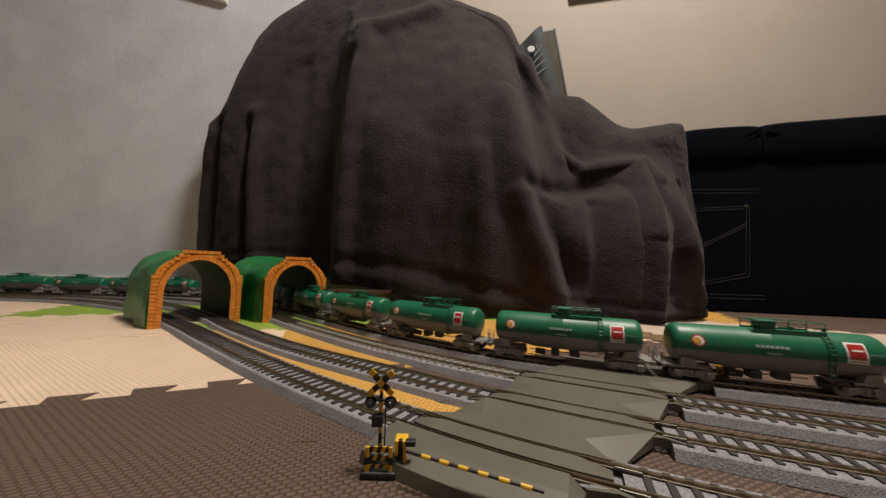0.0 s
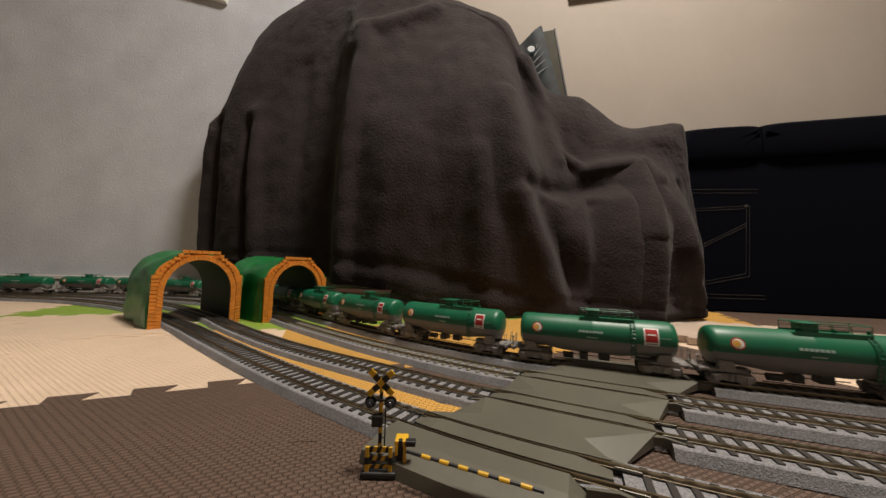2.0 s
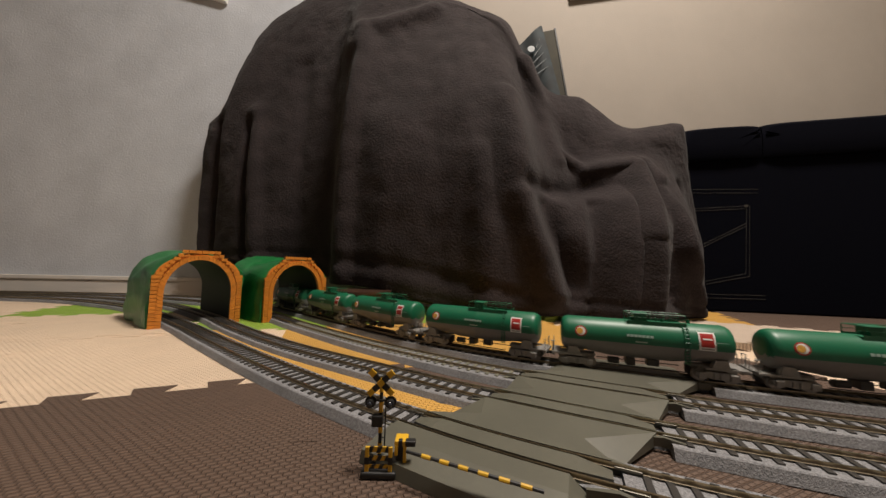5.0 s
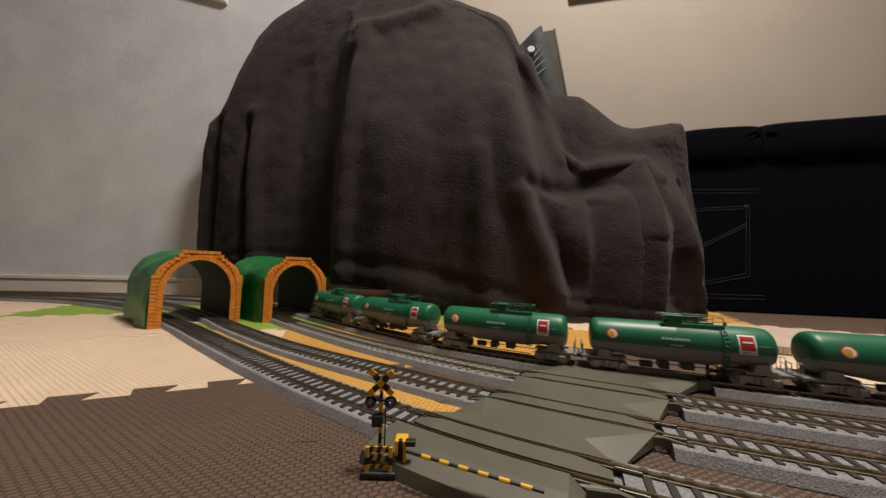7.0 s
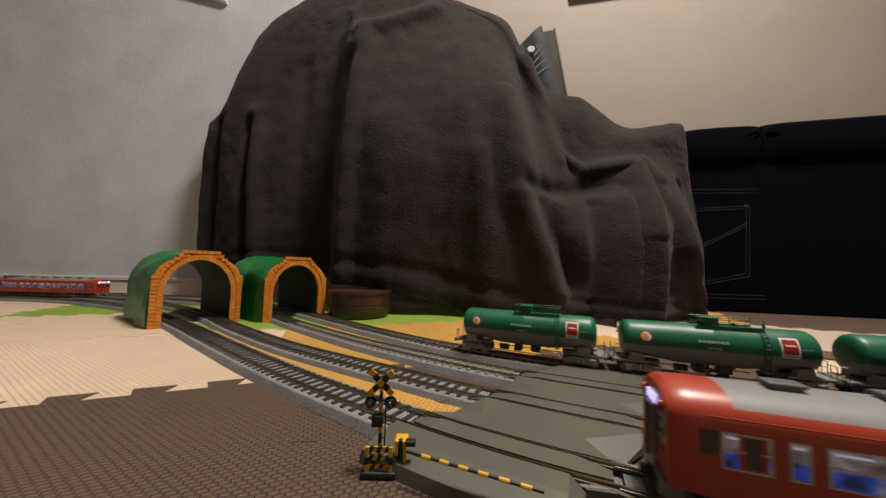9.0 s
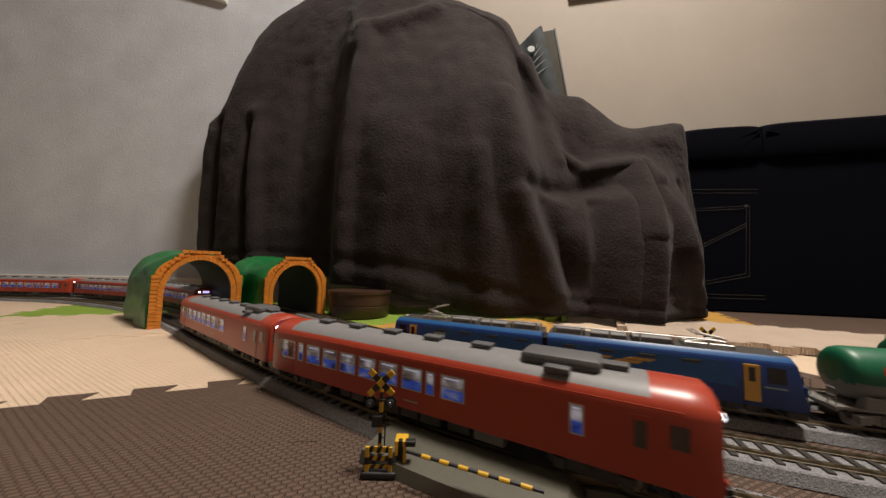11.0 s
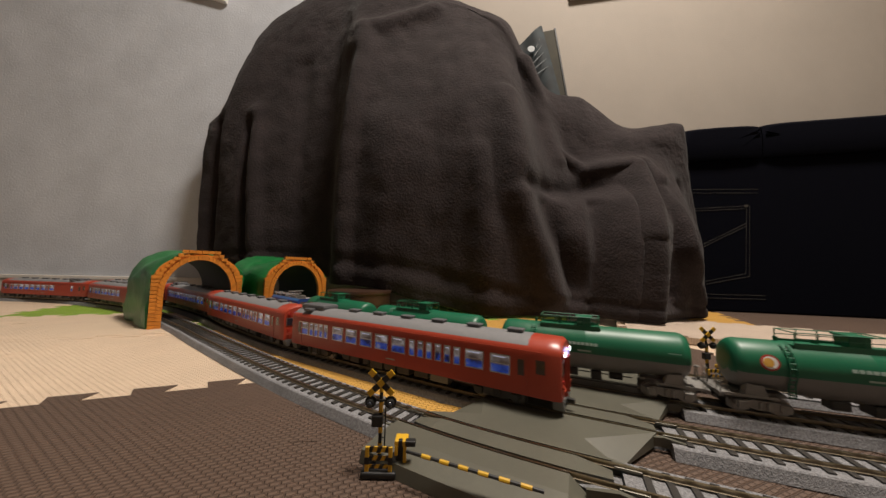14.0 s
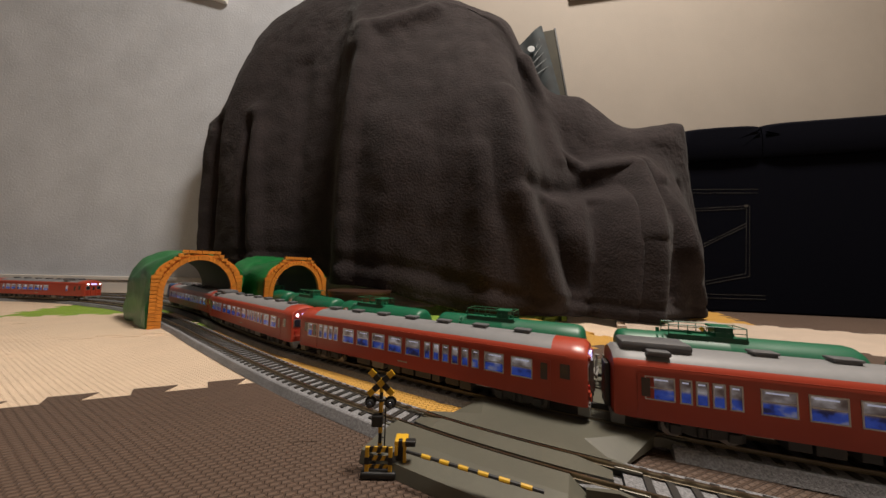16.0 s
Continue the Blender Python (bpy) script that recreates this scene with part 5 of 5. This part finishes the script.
def make_loco():
    t = tagged(empty("locomotive"), "two-section blue model electric locomotive with pantographs", "locomotive")
    W = 0.0182
    for k, e in ((0, -1), (1, 1)):
        xa, xb = (0.0025, 0.1605)
        sec = [(-W, 0.0085), (-W, 0.0360), (-W + 0.0012, 0.0385), (-W + 0.0045, 0.0415), (W - 0.0045, 0.0415), (W - 0.0012, 0.0385), (W, 0.0360), (W, 0.0085)]
        bm = bmesh.new()
        st = [(xa, 0, 0), (xb - 0.013, 0, 0), (xb - 0.006, 0.35, 1), (xb, 0.8, 2)]
        rings = []
        for x, f, g in st:
            ring = []
            for y, z in sec:
                push = 0.0
                if g == 2:
                    push = -0.0065 * max(0.0, (z - 0.022) / 0.02)
                if g == 1:
                    push = -0.0040 * max(0.0, (z - 0.022) / 0.02)
                ring.append(bm.verts.new((e * (x + push), y * (1 - 0.05 * f), z)))
            rings.append(ring)
        for a, b in zip(rings, rings[1:]):
            for i in range(7):
                f = bm.faces.new((a[i], a[i + 1], b[i + 1], b[i]))
                f.material_index = 1 if i in (2, 4) else (2 if i == 3 else 0)
            bm.faces.new((a[7], a[0], b[0], b[7])).material_index = 3
        bm.faces.new(rings[0])
        bm.faces.new(rings[-1])
        body = part("body_section", bm, ["blue", "light_blue", "under", "under"], t, smooth=True)
        for s in (-1, 1):
            y = s * W
            y0, y1 = sorted((y, y + s * 0.0003))
            bm = side_plate(bmesh.new(), [(e * 0.004, 0.0235), (e * 0.126, 0.0195), (e * 0.120, 0.0355), (e * 0.004, 0.0355)], y0, y1)
            part("side_band", bm, "light_blue", t, "lighter blue flank panel")
            for q in range(4):
                x = e * (0.020 + 0.027 * q)
                yy = sorted((y, y + s * 0.0006))
                part("grille", boxm(x - 0.0055, x + 0.0055, yy[0], yy[1], 0.0318, 0.0342, 0.0003), "under", t)
            x = e * 0.1330
            yy = sorted((y, y + s * 0.0007))
            d = part("cab_door", boxm(x - 0.0042, x + 0.0042, yy[0], yy[1], 0.0115, 0.0355, 0.0004), "gold", t, "tan yellow cab door")
            yy = sorted((y, y + s * 0.0010))
            part("door_pane", boxm(x - 0.0016, x + 0.0016, yy[0], yy[1], 0.0245, 0.0335), "dark_glass", d)
            x = e * 0.1455
            yy = sorted((y * 0.985, y * 0.985 + s * 0.0006))
            part("cab_side_window", boxm(x - 0.0045, x + 0.0045, yy[0], yy[1], 0.0245, 0.0345), "dark_glass", t)
            if e > 0:
                yy = sorted((y, y + s * 0.0006))
                bm = bmesh.new()
                for a, b, c in ((0.030, 0.052, 0.0272), (0.050, 0.072, 0.0258), (0.058, 0.080, 0.0285)):
                    side_plate(bm, [(a, c), (b - 0.004, c), (b, c + 0.0022), (a + 0.006, c + 0.0022)], yy[0], yy[1])
                part("flash_mark", bm, "gold", t, "yellow slanted flashes")
                part("number_bar", boxm(0.139, 0.150, yy[0], yy[1], 0.0212, 0.0220), "marking", t)
            else:
                yy = sorted((y, y + s * 0.0006))
                part("flash_mark", boxm(-0.108, -0.095, yy[0], yy[1], 0.0265, 0.0310, 0.0006), "marking", t)
        # cab front
        bm = bmesh.new()
        quad(bm, [(e * 0.1605 - e * 0.0012, -0.0145, 0.0255), (e * 0.1605 - e * 0.0012, 0.0145, 0.0255), (e * 0.1605 - e * 0.0046, 0.0135, 0.0365), (e * 0.1605 - e * 0.0046, -0.0135, 0.0365)])
        ws = part("windscreen", bm, "cab_glass", t)
        ws.location = (e * 0.0006, 0, 0)
        part("wiper_pillar", boxm(min(e * 0.1580, e * 0.1600), max(e * 0.1580, e * 0.1600), -0.0006, 0.0006, 0.0250, 0.0368), "black", t)
        bx = sorted((e * 0.1600, e * 0.1612))
        part("front_band", boxm(bx[0], bx[1], -0.0145, 0.0145, 0.0150, 0.0172), "white", t, "pale band")
        part("front_panel", boxm(bx[0], bx[1] - 0.0002, -0.0150, 0.0150, 0.0178, 0.0235), "light_blue", t)
        for s in (-1, 1):
            part("headlight", boxm(bx[0], bx[1] + 0.0004 * e, s * 0.0115 - 0.0018, s * 0.0115 + 0.0018, 0.0120, 0.0142, 0.0003), "silver", t)
        part("roof_lamp", boxm(min(e * 0.152, e * 0.1535), max(e * 0.152, e * 0.1535), -0.003, 0.003, 0.0402, 0.0425, 0.0004), "white", t)
        part("pilot", boxm(min(e * 0.150, e * 0.1605), max(e * 0.150, e * 0.1605), -0.0160, 0.0160, 0.0028, 0.0086, 0.0012), "under", t)
        part("coupler", boxm(min(e * 0.1605, e * 0.1675), max(e * 0.1605, e * 0.1675), -0.0015, 0.0015, 0.0055, 0.0088, 0.0004), "black", t)
        # roof gear
        for x0, x1, h, w in ((0.006, 0.032, 0.0044, 0.0085), (0.036, 0.062, 0.0034, 0.010), (0.066, 0.092, 0.0040, 0.010)):
            xx = sorted((e * x0, e * x1))
            part("roof_box", boxm(xx[0], xx[1], -w, w, 0.0415, 0.0415 + h, 0.0008), "roof", t)
        bm = bmesh.new()
        rod(bm, (e * 0.005, -0.011, 0.0478), (e * 0.120, -0.011, 0.0478), 0.0005, 6)
        for q in range(6):
            rod(bm, (e * (0.008 + 0.021 * q), -0.011, 0.0415), (e * (0.008 + 0.021 * q), -0.011, 0.0478), 0.0008, 6)
        part("roof_conductor", bm, "silver", t)
        up = 0.006 if e > 0 else 0.0105
        bm = bmesh.new()
        for y in (-0.0075, 0.0075):
            rod(bm, (e * 0.100, y, 0.0440), (e * 0.128, y, 0.0440), 0.0007, 6)
            rod(bm, (e * 0.101, y * 0.5, 0.0440), (e * 0.124, y * 0.3, 0.0445 + up * 0.6), 0.0006, 6)
            rod(bm, (e * 0.124, y * 0.3, 0.0445 + up * 0.6), (e * 0.106, y * 0.6, 0.0450 + up), 0.0005, 6)
        for x in (0.106, 0.109):
            rod(bm, (e * x, -0.0125, 0.0452 + up), (e * x, 0.0125, 0.0452 + up), 0.0006, 6)
        for x in (0.100, 0.128):
            rod(bm, (e * x, -0.0075, 0.0415), (e * x, -0.0075, 0.0440), 0.0010, 6)
            rod(bm, (e * x, 0.0075, 0.0415), (e * x, 0.0075, 0.0440), 0.0010, 6)
            rod(bm, (e * x, -0.0075, 0.0440), (e * x, 0.0075, 0.0440), 0.0006, 6)
        part("pantograph", bm, "silver", t)
        for x in (0.040, 0.118):
            bogie(t, e * x, 0.0300, "under", 0.0135)
        part("underframe", boxm(min(e * 0.062, e * 0.096), max(e * 0.062, e * 0.096), -0.015, 0.015, 0.0030, 0.0090, 0.0008), "under", t)
        part("air_tank", rod(bmesh.new(), (e * 0.064, -0.0155, 0.0058), (e * 0.080, -0.0155, 0.0058), 0.0024, 12), "skirt", t, smooth=True)
    part("gangway", boxm(-0.003, 0.003, -0.012, 0.012, 0.0100, 0.0365), "black", t)
    return t


def along(u):
    """Arc length on the two far tracks for a place u along a freight train: a little longer than the train round the bend."""
    return float(np.interp(u, (-3.0, 1.567, 1.9, 6.0), (-3.272, 1.432, 1.9, 6.0)))


def keyed(keys, shift=0.0):
    """Places every half second, on straight pieces between the known ones."""
    ts, ss = [k[0] for k in keys], [k[1] for k in keys]
    times = sorted({0.5 * i for i in range(33)} | {15.25, 15.75})
    return [(t, float(np.interp(t, ts, ss)) + shift) for t in times]


D_TAIL = [(0, 0.882), (9.2, 2.523), (15.0, 3.558), (15.5, 3.615), (16, 3.625)]
C_LOCO = [(0, 4.57), (9.0, 2.869), (11.4, 2.409), (12.0, 2.296), (12.5, 2.212), (13.0, 2.125), (13.5, 2.030), (14.5, 1.837), (15.0, 1.754), (15.5, 1.703), (16, 1.698)]
C_TAIL = [(0, 1.453), (2.0, 1.123), (15.0, -1.05), (16, -1.15)]
A_TAIL = [(0, 5.48), (9.0, 2.926), (11.3, 2.283), (11.5, 2.225), (12.0, 2.075), (12.5, 1.933), (13.0, 1.779), (15.0, 1.238), (15.25, 1.207), (15.5, 1.195), (16, 1.192)]
B_HEAD = [(0, -0.85), (7.6, 0.82), (8.0, 0.905), (8.5, 1.010), (9.0, 1.130), (9.2, 1.176), (11.5, 1.768), (12.0, 1.896), (12.5, 2.007), (13.0, 2.117), (13.5, 2.225), (14.0, 2.333), (14.5, 2.436),
          (15.0, 2.550), (15.25, 2.605), (15.5, 2.634), (15.75, 2.642), (16, 2.643)]
MOVING = []
AWAY = pose(0, 0, 0)
wagon = make_tank_wagon()
for i in range(13):
    ob = wagon if i == 0 else copy_thing(wagon, AWAY)
    MOVING.append((ob, keyed(D_TAIL, PITCH * i), False, PATH["d"], 0.0565, True))
for i in range(6):
    MOVING.append((copy_thing(wagon, AWAY), keyed(C_TAIL, -PITCH * i), True, PATH["c"], 0.0565, True))
for i in range(8):
    MOVING.append((copy_thing(wagon, AWAY), keyed(C_LOCO, 0.255 + PITCH * i), True, PATH["c"], 0.0565, True))
MOVING.append((make_loco(), keyed(C_LOCO), False, PATH["c"], 0.080, True))
car_a = make_car(LAYOUT_A, (1, -1), 1, 0.083)
MOVING.append((car_a, keyed(A_TAIL), False, PATH["a"], 0.0975, False))
MOVING.append((copy_thing(car_a, AWAY), keyed(A_TAIL, -0.295), False, PATH["a"], 0.0975, False))
lead = make_car(LAYOUT_B, (1,), 1, -0.118)
rear = make_car(LAYOUT_B, (1, -1), 1, 9)
MOVING.append((lead, keyed(B_HEAD), False, PATH["b"], 0.0975, False))
MOVING.append((rear, keyed(B_HEAD, -0.295), True, PATH["b"], 0.0975, False))
MOVING.append((copy_thing(lead, AWAY), keyed(B_HEAD, -0.590), False, PATH["b"], 0.0975, False))
MOVING.append((copy_thing(rear, AWAY), keyed(B_HEAD, -0.885), True, PATH["b"], 0.0975, False))


def motions():
    for ob, places, flip, path, half, wide in MOVING:
        walk(ob, [(t, path.stand(along(s) if wide else s, RAIL, half, flip)) for t, s in places])


motions()
